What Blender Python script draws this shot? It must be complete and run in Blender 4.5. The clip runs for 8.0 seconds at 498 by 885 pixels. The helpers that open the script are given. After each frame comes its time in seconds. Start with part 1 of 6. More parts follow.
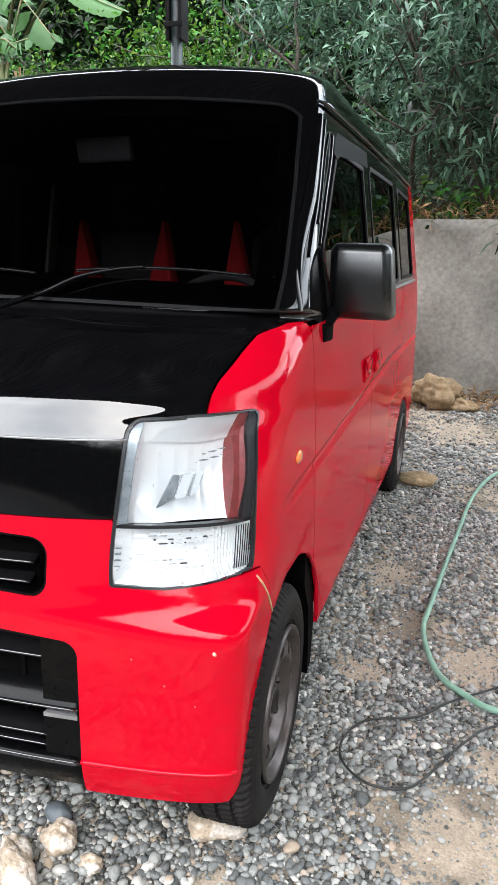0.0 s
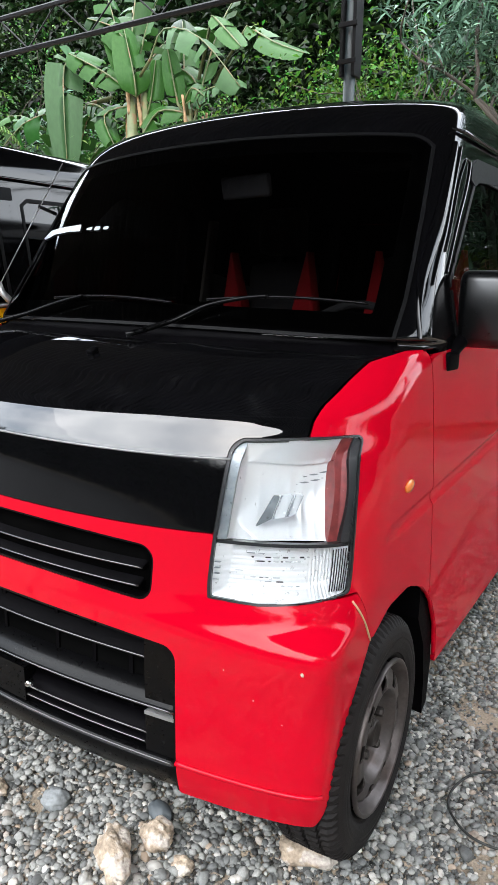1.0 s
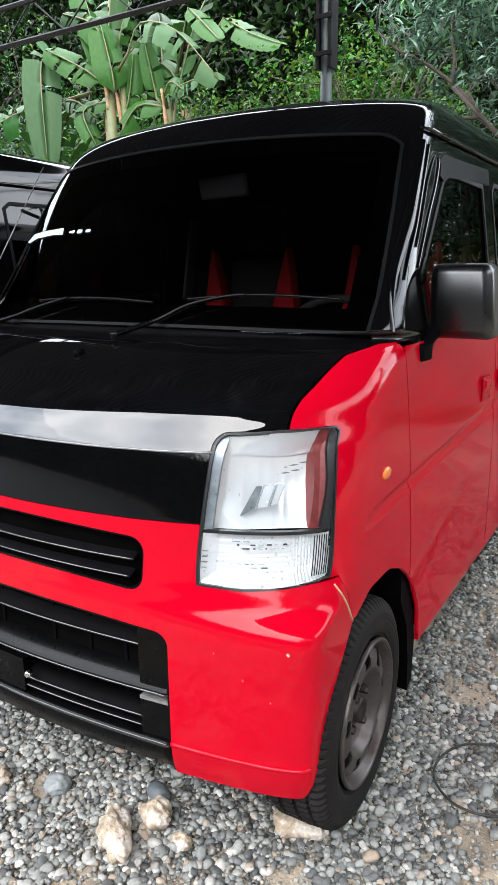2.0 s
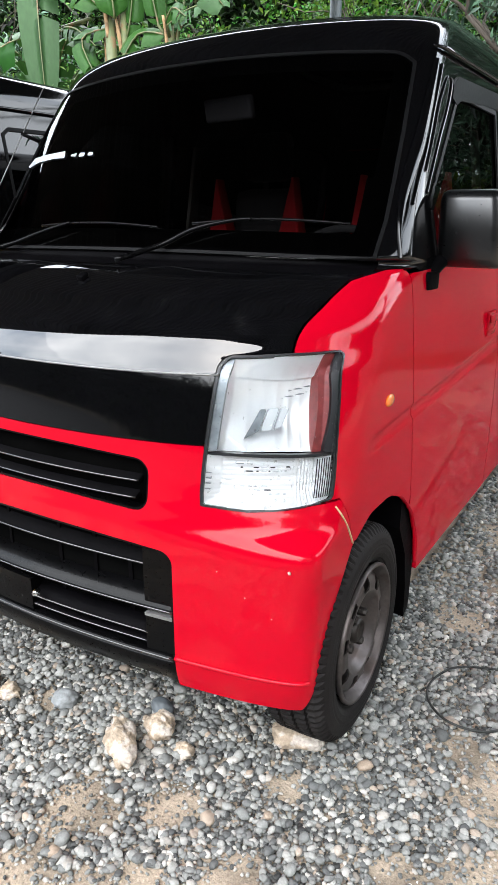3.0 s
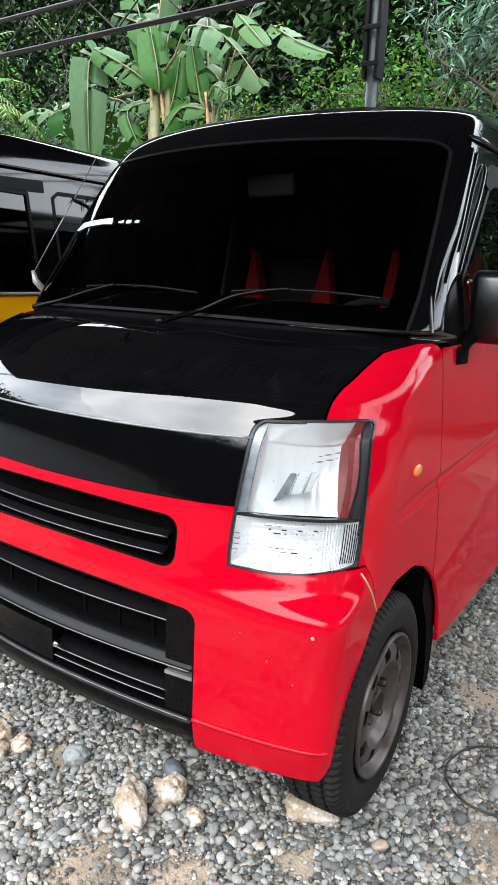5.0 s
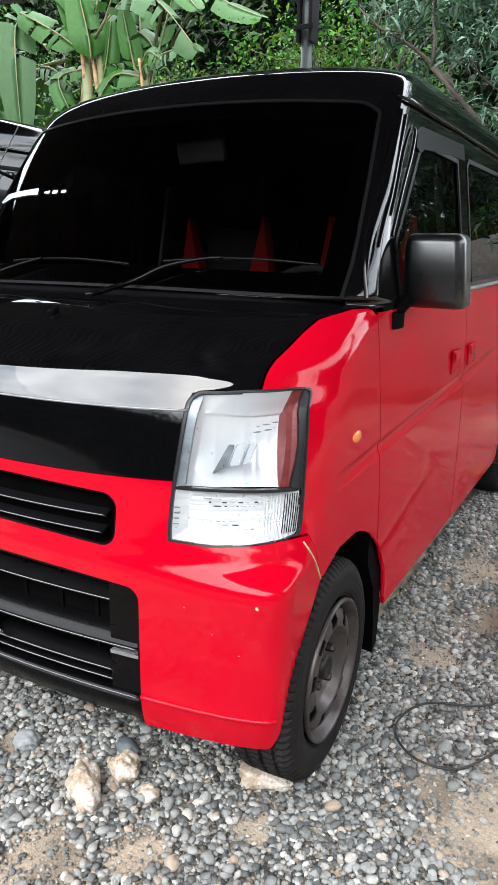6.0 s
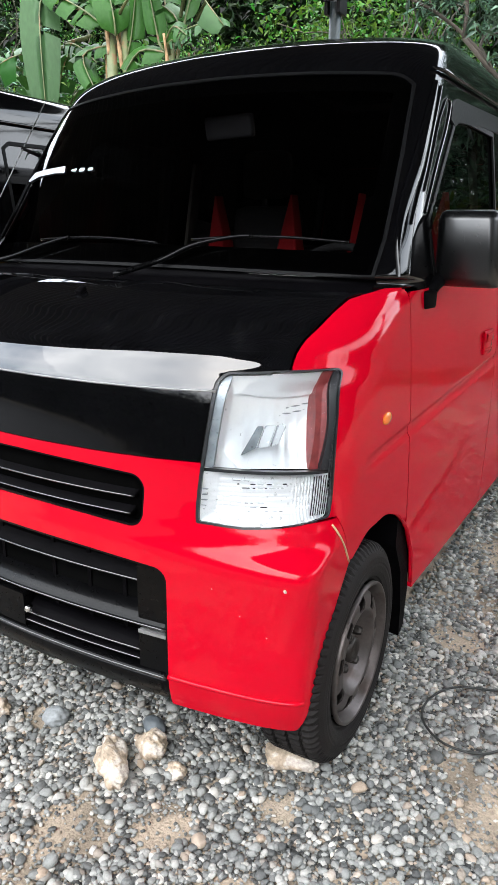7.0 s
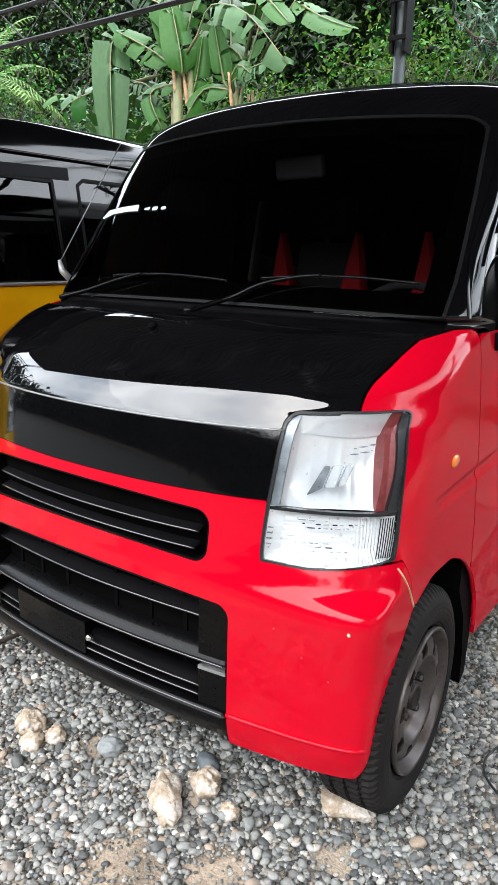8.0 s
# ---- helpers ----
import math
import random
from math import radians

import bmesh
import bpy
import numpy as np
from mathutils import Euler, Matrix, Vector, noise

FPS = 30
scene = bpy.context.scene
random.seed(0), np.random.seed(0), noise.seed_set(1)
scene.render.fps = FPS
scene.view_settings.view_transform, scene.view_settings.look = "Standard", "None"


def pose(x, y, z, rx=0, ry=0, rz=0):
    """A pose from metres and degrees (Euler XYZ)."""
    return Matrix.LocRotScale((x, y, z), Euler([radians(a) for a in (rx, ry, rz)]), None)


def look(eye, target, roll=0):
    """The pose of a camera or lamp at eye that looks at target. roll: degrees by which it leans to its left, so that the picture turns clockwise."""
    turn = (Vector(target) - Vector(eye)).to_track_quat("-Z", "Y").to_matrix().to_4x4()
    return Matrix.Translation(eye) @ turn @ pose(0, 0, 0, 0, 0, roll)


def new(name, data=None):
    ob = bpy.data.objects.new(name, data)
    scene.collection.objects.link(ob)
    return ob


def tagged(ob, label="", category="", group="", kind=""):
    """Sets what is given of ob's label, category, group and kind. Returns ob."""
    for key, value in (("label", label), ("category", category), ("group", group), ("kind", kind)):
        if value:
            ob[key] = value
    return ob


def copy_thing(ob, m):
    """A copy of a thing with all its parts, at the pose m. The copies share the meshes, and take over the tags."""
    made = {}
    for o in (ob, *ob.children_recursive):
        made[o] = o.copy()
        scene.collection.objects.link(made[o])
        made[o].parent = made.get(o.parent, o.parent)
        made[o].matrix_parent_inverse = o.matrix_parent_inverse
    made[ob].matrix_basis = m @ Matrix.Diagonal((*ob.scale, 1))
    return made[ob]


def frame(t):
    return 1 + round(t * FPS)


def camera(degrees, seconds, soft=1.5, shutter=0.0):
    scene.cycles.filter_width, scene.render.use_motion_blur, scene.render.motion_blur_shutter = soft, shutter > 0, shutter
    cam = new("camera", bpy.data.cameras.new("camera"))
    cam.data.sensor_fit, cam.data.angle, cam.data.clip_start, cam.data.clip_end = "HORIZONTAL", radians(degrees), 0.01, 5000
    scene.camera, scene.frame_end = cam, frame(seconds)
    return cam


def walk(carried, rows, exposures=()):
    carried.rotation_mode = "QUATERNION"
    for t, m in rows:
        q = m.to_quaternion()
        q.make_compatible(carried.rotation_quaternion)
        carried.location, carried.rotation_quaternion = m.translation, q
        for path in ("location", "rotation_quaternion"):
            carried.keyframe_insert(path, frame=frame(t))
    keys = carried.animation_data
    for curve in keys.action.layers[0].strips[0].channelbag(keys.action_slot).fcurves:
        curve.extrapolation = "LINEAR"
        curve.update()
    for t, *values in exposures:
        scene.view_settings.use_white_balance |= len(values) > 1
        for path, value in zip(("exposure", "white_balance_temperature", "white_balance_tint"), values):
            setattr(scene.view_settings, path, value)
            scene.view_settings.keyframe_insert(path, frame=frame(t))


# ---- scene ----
cam = camera(39.98, 8.0, 0.7)
# seconds, eye in metres, then pitch, roll and yaw in degrees
PATH = [
    (0, 1.0745, -0.9813, 1.2372, -15.290, -1.460, 18.392),
    (0.5, 1.0333, -0.9182, 1.2480, -15.124, -0.381, 24.756),
    (1, 1.1999, -0.9599, 1.2386, -13.238, -0.861, 32.590),
    (1.2, 1.2411, -0.9724, 1.2424, -13.582, 0.904, 32.470),
    (2.3, 1.2512, -1.0172, 1.2573, -14.091, -0.386, 30.577),
    (2.5, 1.2552, -1.0256, 1.2449, -13.361, -1.973, 30.357),
    (3, 1.2526, -1.0267, 1.2121, -18.314, 0.051, 31.647),
    (3.5, 1.2658, -1.0395, 1.2240, -17.147, 3.423, 33.262),
    (4, 1.2395, -1.0707, 1.2316, -15.370, 1.407, 40.145),
    (4.1, 1.2452, -1.0742, 1.2255, -14.962, 1.096, 39.852),
    (4.5, 1.2455, -1.0722, 1.2305, -14.232, -0.065, 37.414),
    (5, 1.2434, -1.0640, 1.2272, -13.450, -2.348, 33.861),
    (5.2, 1.2472, -1.0540, 1.2234, -12.813, -1.979, 31.904),
    (6.3, 1.2637, -1.0268, 1.2180, -16.305, -0.764, 29.441),
    (6.5, 1.2581, -1.0254, 1.2179, -16.502, -0.654, 30.232),
    (7, 1.2450, -1.0229, 1.2150, -17.115, -0.716, 31.429),
    (7.5, 1.2408, -1.0116, 1.2220, -16.866, -0.940, 31.610),
    (8, 1.2125, -1.0405, 1.2365, -14.875, -1.275, 35.871),
]
walk(cam, [(t, pose(x, y, z, 90 + pitch, roll, yaw)) for t, x, y, z, pitch, roll, yaw in PATH],
     exposures=[(0, 2.28), (0.5, 2.08), (1.0, 2.10), (2.3, 2.17), (4.0, 2.2), (8.0, 2.18)])
# -- end of walk --

# ---------------------------------------------------------------- light
world = bpy.data.worlds.new("sky")
scene.world = world
world.use_nodes = True
wn = world.node_tree.nodes
sky = wn.new("ShaderNodeTexSky")
sky.sky_type, sky.sun_disc = "NISHITA", False
sky.sun_elevation, sky.sun_rotation = radians(61), radians(156)
sky.air_density, sky.dust_density, sky.ozone_density = 1.0, 4.0, 1.0
white = wn.new("ShaderNodeMixRGB")
white.inputs["Fac"].default_value = 0.85
place_ = wn.new("ShaderNodeTexCoord")
cloud = wn.new("ShaderNodeTexNoise")
cloud.inputs["Scale"].default_value, cloud.inputs["Detail"].default_value, cloud.inputs["Roughness"].default_value = 3.2, 6, 0.55
puff = wn.new("ShaderNodeValToRGB")
puff.color_ramp.elements[0].position, puff.color_ramp.elements[1].position = 0.34, 0.66
puff.color_ramp.elements[0].color, puff.color_ramp.elements[1].color = (3.9, 4.4, 5.0, 1), (8.1, 8.4, 8.7, 1)
world.node_tree.links.new(place_.outputs["Generated"], cloud.inputs["Vector"])
world.node_tree.links.new(cloud.outputs["Fac"], puff.inputs["Fac"])
world.node_tree.links.new(puff.outputs["Color"], white.inputs["Color2"])
world.node_tree.links.new(sky.outputs["Color"], white.inputs["Color1"])
world.node_tree.links.new(white.outputs["Color"], wn["Background"].inputs["Color"])
wn["Background"].inputs["Strength"].default_value = 0.24

sun = new("sun", bpy.data.lights.new("sun", "SUN"))
sun.data.energy, sun.data.angle, sun.data.color = 1.0, radians(110), (1.0, 0.96, 0.9)
sun.matrix_world = look((2, -4.5, 9), (0, 0, 0))

# ---------------------------------------------------------------- materials


def nodes_of(name):
    m = bpy.data.materials.new(name)
    m.use_nodes = True
    return m, m.node_tree.nodes, m.node_tree.links, m.node_tree.nodes["Principled BSDF"]


def mat(name, color, rough=0.5, metal=0.0, coat=0.0, var=0.12, scale=6.0, fine=0.0, fscale=120.0, bump=0.0, bscale=200.0,
        rvar=0.08, spec=0.5, coat_ior=1.5, island=0.0, second=None, second_at=0.5, wavy=0.0, coat_rough=0.02):
    """A surface: base colour broken up at two scales, roughness that varies, fine relief."""
    m, n, l, p = nodes_of(name)
    geo = n.new("ShaderNodeTexCoord")
    big = n.new("ShaderNodeTexNoise")
    big.inputs["Scale"].default_value, big.inputs["Detail"].default_value = scale, 5
    l.new(geo.outputs["Object"], big.inputs["Vector"])
    small = n.new("ShaderNodeTexNoise")
    small.inputs["Scale"].default_value, small.inputs["Detail"].default_value = fscale, 3
    l.new(geo.outputs["Object"], small.inputs["Vector"])
    ramp = n.new("ShaderNodeValToRGB")
    lo = [c * (1 - var) for c in color]
    hi = [min(1, c * (1 + var)) for c in color]
    ramp.color_ramp.elements[0].position, ramp.color_ramp.elements[1].position = 0.3, 0.7
    ramp.color_ramp.elements[0].color, ramp.color_ramp.elements[1].color = (*lo, 1), (*hi, 1)
    l.new(big.outputs["Fac"], ramp.inputs["Fac"])
    out = ramp.outputs["Color"]
    if second:
        pick = n.new("ShaderNodeValToRGB")
        pick.color_ramp.elements[0].position, pick.color_ramp.elements[1].position = second_at, second_at + 0.08
        l.new(big.outputs["Fac"], pick.inputs["Fac"])
        mx = n.new("ShaderNodeMixRGB")
        mx.inputs["Color2"].default_value = (*second, 1)
        l.new(pick.outputs["Color"], mx.inputs["Fac"])
        l.new(out, mx.inputs["Color1"])
        out = mx.outputs["Color"]
    if fine:
        mx = n.new("ShaderNodeMixRGB")
        mx.blend_type = "OVERLAY"
        mx.inputs["Fac"].default_value = fine
        l.new(out, mx.inputs["Color1"])
        l.new(small.outputs["Fac"], mx.inputs["Color2"])
        out = mx.outputs["Color"]
    if island:
        info = n.new("ShaderNodeNewGeometry")
        hsv = n.new("ShaderNodeHueSaturation")
        rng = n.new("ShaderNodeMapRange")
        rng.inputs["To Min"].default_value, rng.inputs["To Max"].default_value = 1 - island, 1 + island
        l.new(info.outputs["Random Per Island"], rng.inputs["Value"])
        l.new(rng.outputs["Result"], hsv.inputs["Value"])
        l.new(out, hsv.inputs["Color"])
        out = hsv.outputs["Color"]
    l.new(out, p.inputs["Base Color"])
    rr = n.new("ShaderNodeMapRange")
    rr.inputs["To Min"].default_value, rr.inputs["To Max"].default_value = max(0.02, rough - rvar), min(1, rough + rvar)
    l.new(small.outputs["Fac"], rr.inputs["Value"])
    l.new(rr.outputs["Result"], p.inputs["Roughness"])
    p.inputs["Metallic"].default_value = metal
    p.inputs["Coat Weight"].default_value, p.inputs["Coat Roughness"].default_value, p.inputs["Coat IOR"].default_value = coat, coat_rough, coat_ior
    p.inputs["Specular IOR Level"].default_value = spec
    if wavy:
        # the faint waviness of sprayed sheet metal, in the clear coat alone
        b = n.new("ShaderNodeBump")
        b.inputs["Strength"].default_value, b.inputs["Distance"].default_value = wavy, 0.002
        fn = n.new("ShaderNodeTexNoise")
        fn.inputs["Scale"].default_value, fn.inputs["Detail"].default_value = 34, 1
        l.new(geo.outputs["Object"], fn.inputs["Vector"])
        l.new(fn.outputs["Fac"], b.inputs["Height"])
        l.new(b.outputs["Normal"], p.inputs["Coat Normal"])
    if bump:
        b = n.new("ShaderNodeBump")
        b.inputs["Strength"].default_value, b.inputs["Distance"].default_value = bump, 0.004
        fn = n.new("ShaderNodeTexNoise")
        fn.inputs["Scale"].default_value, fn.inputs["Detail"].default_value = bscale, 4
        l.new(geo.outputs["Object"], fn.inputs["Vector"])
        l.new(fn.outputs["Fac"], b.inputs["Height"])
        l.new(b.outputs["Normal"], p.inputs["Normal"])
    return m


def glass(name, tint, ior=1.5, rough=0.01):
    """A thin pane: tinted see-through, with a mirror gloss that grows at grazing angles."""
    m, n, l, p = nodes_of(name)
    n.remove(p)
    tr, gl, mix, fr = (n.new("ShaderNode" + k) for k in ("BsdfTransparent", "BsdfGlossy", "MixShader", "Fresnel"))
    tr.inputs["Color"].default_value = (*tint, 1)
    gl.inputs["Roughness"].default_value = rough
    fr.inputs["IOR"].default_value = ior
    l.new(fr.outputs["Fac"], mix.inputs["Fac"])
    l.new(tr.outputs["BSDF"], mix.inputs[1])
    l.new(gl.outputs["BSDF"], mix.inputs[2])
    l.new(mix.outputs["Shader"], n["Material Output"].inputs["Surface"])
    return m


def leaf_mat(name, color, island=0.45, hue=0.03, rough=0.45, trans=0.35, second=None):
    m, n, l, p = nodes_of(name)
    info = n.new("ShaderNodeNewGeometry")
    hsv = n.new("ShaderNodeHueSaturation")
    v, h = n.new("ShaderNodeMapRange"), n.new("ShaderNodeMapRange")
    v.inputs["To Min"].default_value, v.inputs["To Max"].default_value = 1 - island, 1 + island
    h.inputs["To Min"].default_value, h.inputs["To Max"].default_value = 0.5 - hue, 0.5 + hue
    wave = n.new("ShaderNodeMath")
    wave.operation = "FRACT"
    mul = n.new("ShaderNodeMath")
    mul.operation, mul.inputs[1].default_value = "MULTIPLY", 7.31
    l.new(info.outputs["Random Per Island"], v.inputs["Value"])
    l.new(info.outputs["Random Per Island"], mul.inputs[0])
    l.new(mul.outputs[0], wave.inputs[0])
    l.new(wave.outputs[0], h.inputs["Value"])
    l.new(v.outputs["Result"], hsv.inputs["Value"])
    l.new(h.outputs["Result"], hsv.inputs["Hue"])
    noi = n.new("ShaderNodeTexNoise")
    noi.inputs["Scale"].default_value = 14
    mx = n.new("ShaderNodeMixRGB")
    mx.inputs["Color1"].default_value = (*color, 1)
    mx.inputs["Color2"].default_value = (*(second or [c * 0.6 for c in color]), 1)
    l.new(noi.outputs["Fac"], mx.inputs["Fac"])
    l.new(mx.outputs["Color"], hsv.inputs["Color"])
    l.new(hsv.outputs["Color"], p.inputs["Base Color"])
    p.inputs["Roughness"].default_value, p.inputs["Specular IOR Level"].default_value = rough, 0.14
    tl, ad = n.new("ShaderNodeBsdfTranslucent"), n.new("ShaderNodeMixShader")
    ad.inputs["Fac"].default_value = trans
    l.new(hsv.outputs["Color"], tl.inputs["Color"])
    l.new(p.outputs["BSDF"], ad.inputs[1])
    l.new(tl.outputs["BSDF"], ad.inputs[2])
    l.new(ad.outputs["Shader"], n["Material Output"].inputs["Surface"])
    return m


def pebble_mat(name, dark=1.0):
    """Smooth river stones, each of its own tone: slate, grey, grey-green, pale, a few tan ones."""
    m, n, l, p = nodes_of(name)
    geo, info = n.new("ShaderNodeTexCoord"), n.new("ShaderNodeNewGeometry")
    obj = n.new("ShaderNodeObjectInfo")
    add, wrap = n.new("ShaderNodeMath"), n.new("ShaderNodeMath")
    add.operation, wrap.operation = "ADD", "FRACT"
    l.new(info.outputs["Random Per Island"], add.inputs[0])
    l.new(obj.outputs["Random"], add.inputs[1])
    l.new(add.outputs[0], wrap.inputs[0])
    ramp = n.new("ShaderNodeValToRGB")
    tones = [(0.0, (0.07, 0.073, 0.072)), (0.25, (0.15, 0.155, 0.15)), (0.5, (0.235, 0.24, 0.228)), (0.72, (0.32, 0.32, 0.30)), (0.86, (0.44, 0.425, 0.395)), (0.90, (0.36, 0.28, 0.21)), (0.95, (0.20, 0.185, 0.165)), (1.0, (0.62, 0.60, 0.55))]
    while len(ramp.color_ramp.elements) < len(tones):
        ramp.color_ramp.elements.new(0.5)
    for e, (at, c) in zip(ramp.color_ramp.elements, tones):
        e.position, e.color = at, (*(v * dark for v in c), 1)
    l.new(wrap.outputs[0], ramp.inputs["Fac"])
    grain = n.new("ShaderNodeTexNoise")
    grain.inputs["Scale"].default_value, grain.inputs["Detail"].default_value = 240, 4
    l.new(geo.outputs["Object"], grain.inputs["Vector"])
    mx = n.new("ShaderNodeMixRGB")
    mx.blend_type, mx.inputs["Fac"].default_value = "OVERLAY", 0.35
    l.new(ramp.outputs["Color"], mx.inputs["Color1"])
    l.new(grain.outputs["Fac"], mx.inputs["Color2"])
    l.new(mx.outputs["Color"], p.inputs["Base Color"])
    p.inputs["Roughness"].default_value, p.inputs["Specular IOR Level"].default_value = 0.55, 0.4
    b = n.new("ShaderNodeBump")
    b.inputs["Strength"].default_value, b.inputs["Distance"].default_value = 0.15, 0.003
    l.new(grain.outputs["Fac"], b.inputs["Height"])
    l.new(b.outputs["Normal"], p.inputs["Normal"])
    return m


RED = mat("red_paint", (0.50, 0.0010, 0.013), 0.5, coat=0.62, coat_ior=1.45, coat_rough=0.05, var=0.04, scale=3, rvar=0.05, spec=0.0, wavy=0.06)
YELLOW = mat("yellow_paint", (0.80, 0.46, 0.006), 0.5, coat=0.9, var=0.05, scale=3, rvar=0.05, spec=0.0)
BLACK = mat("black_paint", (0.0022, 0.0022, 0.0026), 0.5, coat=1.0, coat_ior=1.5, coat_rough=0.07, var=0.2, scale=5, rvar=0.08, spec=0.0)
BLACK_DUSTY = mat("black_hood_paint", (0.0025, 0.0025, 0.003), 0.5, coat=1.0, coat_ior=1.72, var=0.5, scale=30, rvar=0.1, spec=0.0, second=(0.008, 0.008, 0.008), second_at=0.66)
TRIM = mat("black_plastic", (0.0022, 0.0020, 0.0025), 0.55, spec=0.03, var=0.3, scale=9, rvar=0.12, bump=0.08, bscale=500)
EDGE = mat("polished_black_edge", (0.004, 0.004, 0.0045), 0.3, coat=1.0, coat_ior=1.9, var=0.2)
LIP = mat("glossy_black_plastic", (0.002, 0.002, 0.0023), 0.3, coat=0.10, var=0.3, scale=9, rvar=0.1, spec=0.1)
# near-black: inner metal, and shade painted on recesses, cabin lining and banks
DARK = mat("inner_black_and_shade", (0.002, 0.002, 0.002), 0.8, var=0.3, spec=0.0)
RUBBER = mat("tyre_rubber", (0.011, 0.0095, 0.0092), 0.6, spec=0.15, var=0.25, scale=12, fine=0.3, bump=0.15, bscale=250, second=(0.018, 0.015, 0.013), second_at=0.62)
SHELL = mat("satin_black_shell", (0.002, 0.0022, 0.0025), 0.28, spec=0.9, var=0.2, rvar=0.015)
STEEL = mat("bare_wheel_steel", (0.10, 0.086, 0.082), 0.42, metal=0.7, var=0.2, scale=9, fine=0.3, rvar=0.12, bump=0.05, second=(0.07, 0.052, 0.045), second_at=0.62)
NUT = mat("dark_wheel_nut", (0.03, 0.025, 0.022), 0.5, metal=0.5)
CHROME = mat("reflector_chrome", (0.93, 0.94, 0.95), 0.14, metal=1.0, var=0.02, rvar=0.06)
REFLECT = mat("bright_reflector", (0.84, 0.87, 0.88), 0.3, metal=0.35, var=0.02, rvar=0.06)
SILVER = mat("satin_reflector", (0.85, 0.87, 0.88), 0.3, metal=0.35, var=0.03)
SMOKE = mat("dark_lamp_bezel", (0.018, 0.019, 0.021), 0.35, metal=0.2, var=0.1)
BULB = mat("frosted_bulb_cover", (0.66, 0.70, 0.72), 0.25, metal=0.25, var=0.05)
BAND = mat("grey_lamp_wall", (0.24, 0.27, 0.29), 0.3, metal=0.4, var=0.25, scale=40)
REDREFLECTION = mat("painted_wing_reflection", (0.20, 0.032, 0.032), 0.45, var=0.25, scale=60)
BAREEDGE = mat("rubbed_edge", (0.55, 0.36, 0.20), 0.6, var=0.3, scale=50)
AMBER = mat("amber_lens", (0.85, 0.19, 0.012), 0.12, coat=1.0, var=0.1)
SEAL = mat("window_rubber", (0.004, 0.004, 0.0045), 0.5, var=0.2, spec=0.15)
GREYSTRIP = mat("dull_belt_strip", (0.28, 0.28, 0.28), 0.4, metal=0.5, var=0.15)
CLEAR = glass("clear_lens", (0.97, 0.98, 0.99), 1.15)
TINT = glass("tinted_windscreen", (0.36, 0.36, 0.37), 1.42)
SMOKED = mat("smoked_visor_plastic", (0.002, 0.0022, 0.003), 0.35, spec=0.07, var=0.2, rvar=0.06)
PALESTREAK = mat("pale_streak", (0.62, 0.66, 0.70), 0.35, var=0.25, scale=40)
DOORTINT = glass("tinted_door_glass", (0.30, 0.30, 0.30), 1.2)
DARKTINT = glass("dark_door_glass", (0.03, 0.03, 0.03), 1.15)
SIDETINT = glass("tinted_side_glass", (0.06, 0.062, 0.066), 1.6)
SEATRED = mat("red_seat_cloth", (0.45, 0.006, 0.010), 0.85, var=0.15, bump=0.2)
SEATBLACK = mat("black_seat_cloth", (0.02, 0.02, 0.02), 0.85, var=0.2)
DASH = mat("grey_dash_plastic", (0.028, 0.027, 0.028), 0.7, var=0.15, bump=0.1)
LINER = mat("pale_door_lining", (0.12, 0.11, 0.10), 0.8, var=0.15)
GALV = mat("weathered_steel_paint", (0.018, 0.032, 0.036), 0.5, metal=0.0, var=0.3, scale=7, bump=0.1, second=(0.10, 0.07, 0.05), second_at=0.62)
DARKSTEEL = mat("dark_steel", (0.006, 0.006, 0.007), 0.6, metal=0.0, spec=0.2, var=0.3)
CANOPY = mat("dull_roof_sheet", (0.010, 0.010, 0.010), 0.7, metal=0.2, var=0.3, scale=2)
CONCRETE = mat("weathered_concrete", (0.31, 0.30, 0.275), 0.9, var=0.35, scale=1.6, fine=0.5, fscale=30, bump=0.5, bscale=60)
EARTH = mat("gravelly_earth", (0.38, 0.31, 0.235), 0.95, var=0.3, scale=3.5, fine=0.6, fscale=160, bump=1.0, bscale=140, second=(0.22, 0.18, 0.135), second_at=0.50)
PEBBLE = pebble_mat("river_pebble")
# the same stones, darkened to stand for shade in the gaps
GAPSHADE = pebble_mat("gap_shade_stone", 0.32)
LIMESTONE = mat("pale_limestone", (0.44, 0.35, 0.26), 0.9, var=0.35, scale=26, fine=0.6, fscale=140, bump=1.0, bscale=110, second=(0.56, 0.50, 0.44), second_at=0.5)
BROWNSTONE = mat("brown_rock", (0.30, 0.215, 0.125), 0.9, var=0.35, scale=12, fine=0.5, fscale=90, bump=0.8, bscale=60)
BLUESTONE = mat("blue_grey_stone", (0.23, 0.245, 0.25), 0.8, var=0.2, scale=14, fine=0.3, bump=0.3)
DARKSTRIP = mat("added_dark_strip", (0.035, 0.035, 0.036), 0.85, var=0.3, scale=2, fine=0.4, fscale=90, bump=0.6, bscale=120)
SLATE = mat("dark_smooth_stone", (0.10, 0.115, 0.125), 0.6, var=0.2, scale=14)
HOSE = mat("green_hose_rubber", (0.20, 0.36, 0.27), 0.45, var=0.15, scale=20)
CABLE = mat("black_cable", (0.022, 0.024, 0.022), 0.6, var=0.3)
BARK = mat("tree_bark", (0.045, 0.036, 0.028), 0.9, var=0.35, scale=7, bump=0.8, bscale=30)
STALK = mat("banana_stalk", (0.075, 0.09, 0.033), 0.6, var=0.35, scale=5, second=(0.13, 0.075, 0.035), second_at=0.56)
SHEATH = mat("dry_leaf_sheath", (0.24, 0.15, 0.075), 0.8, var=0.4, scale=9)
DEADLEAF = mat("dry_leaf", (0.22, 0.13, 0.06), 0.9, var=0.4)
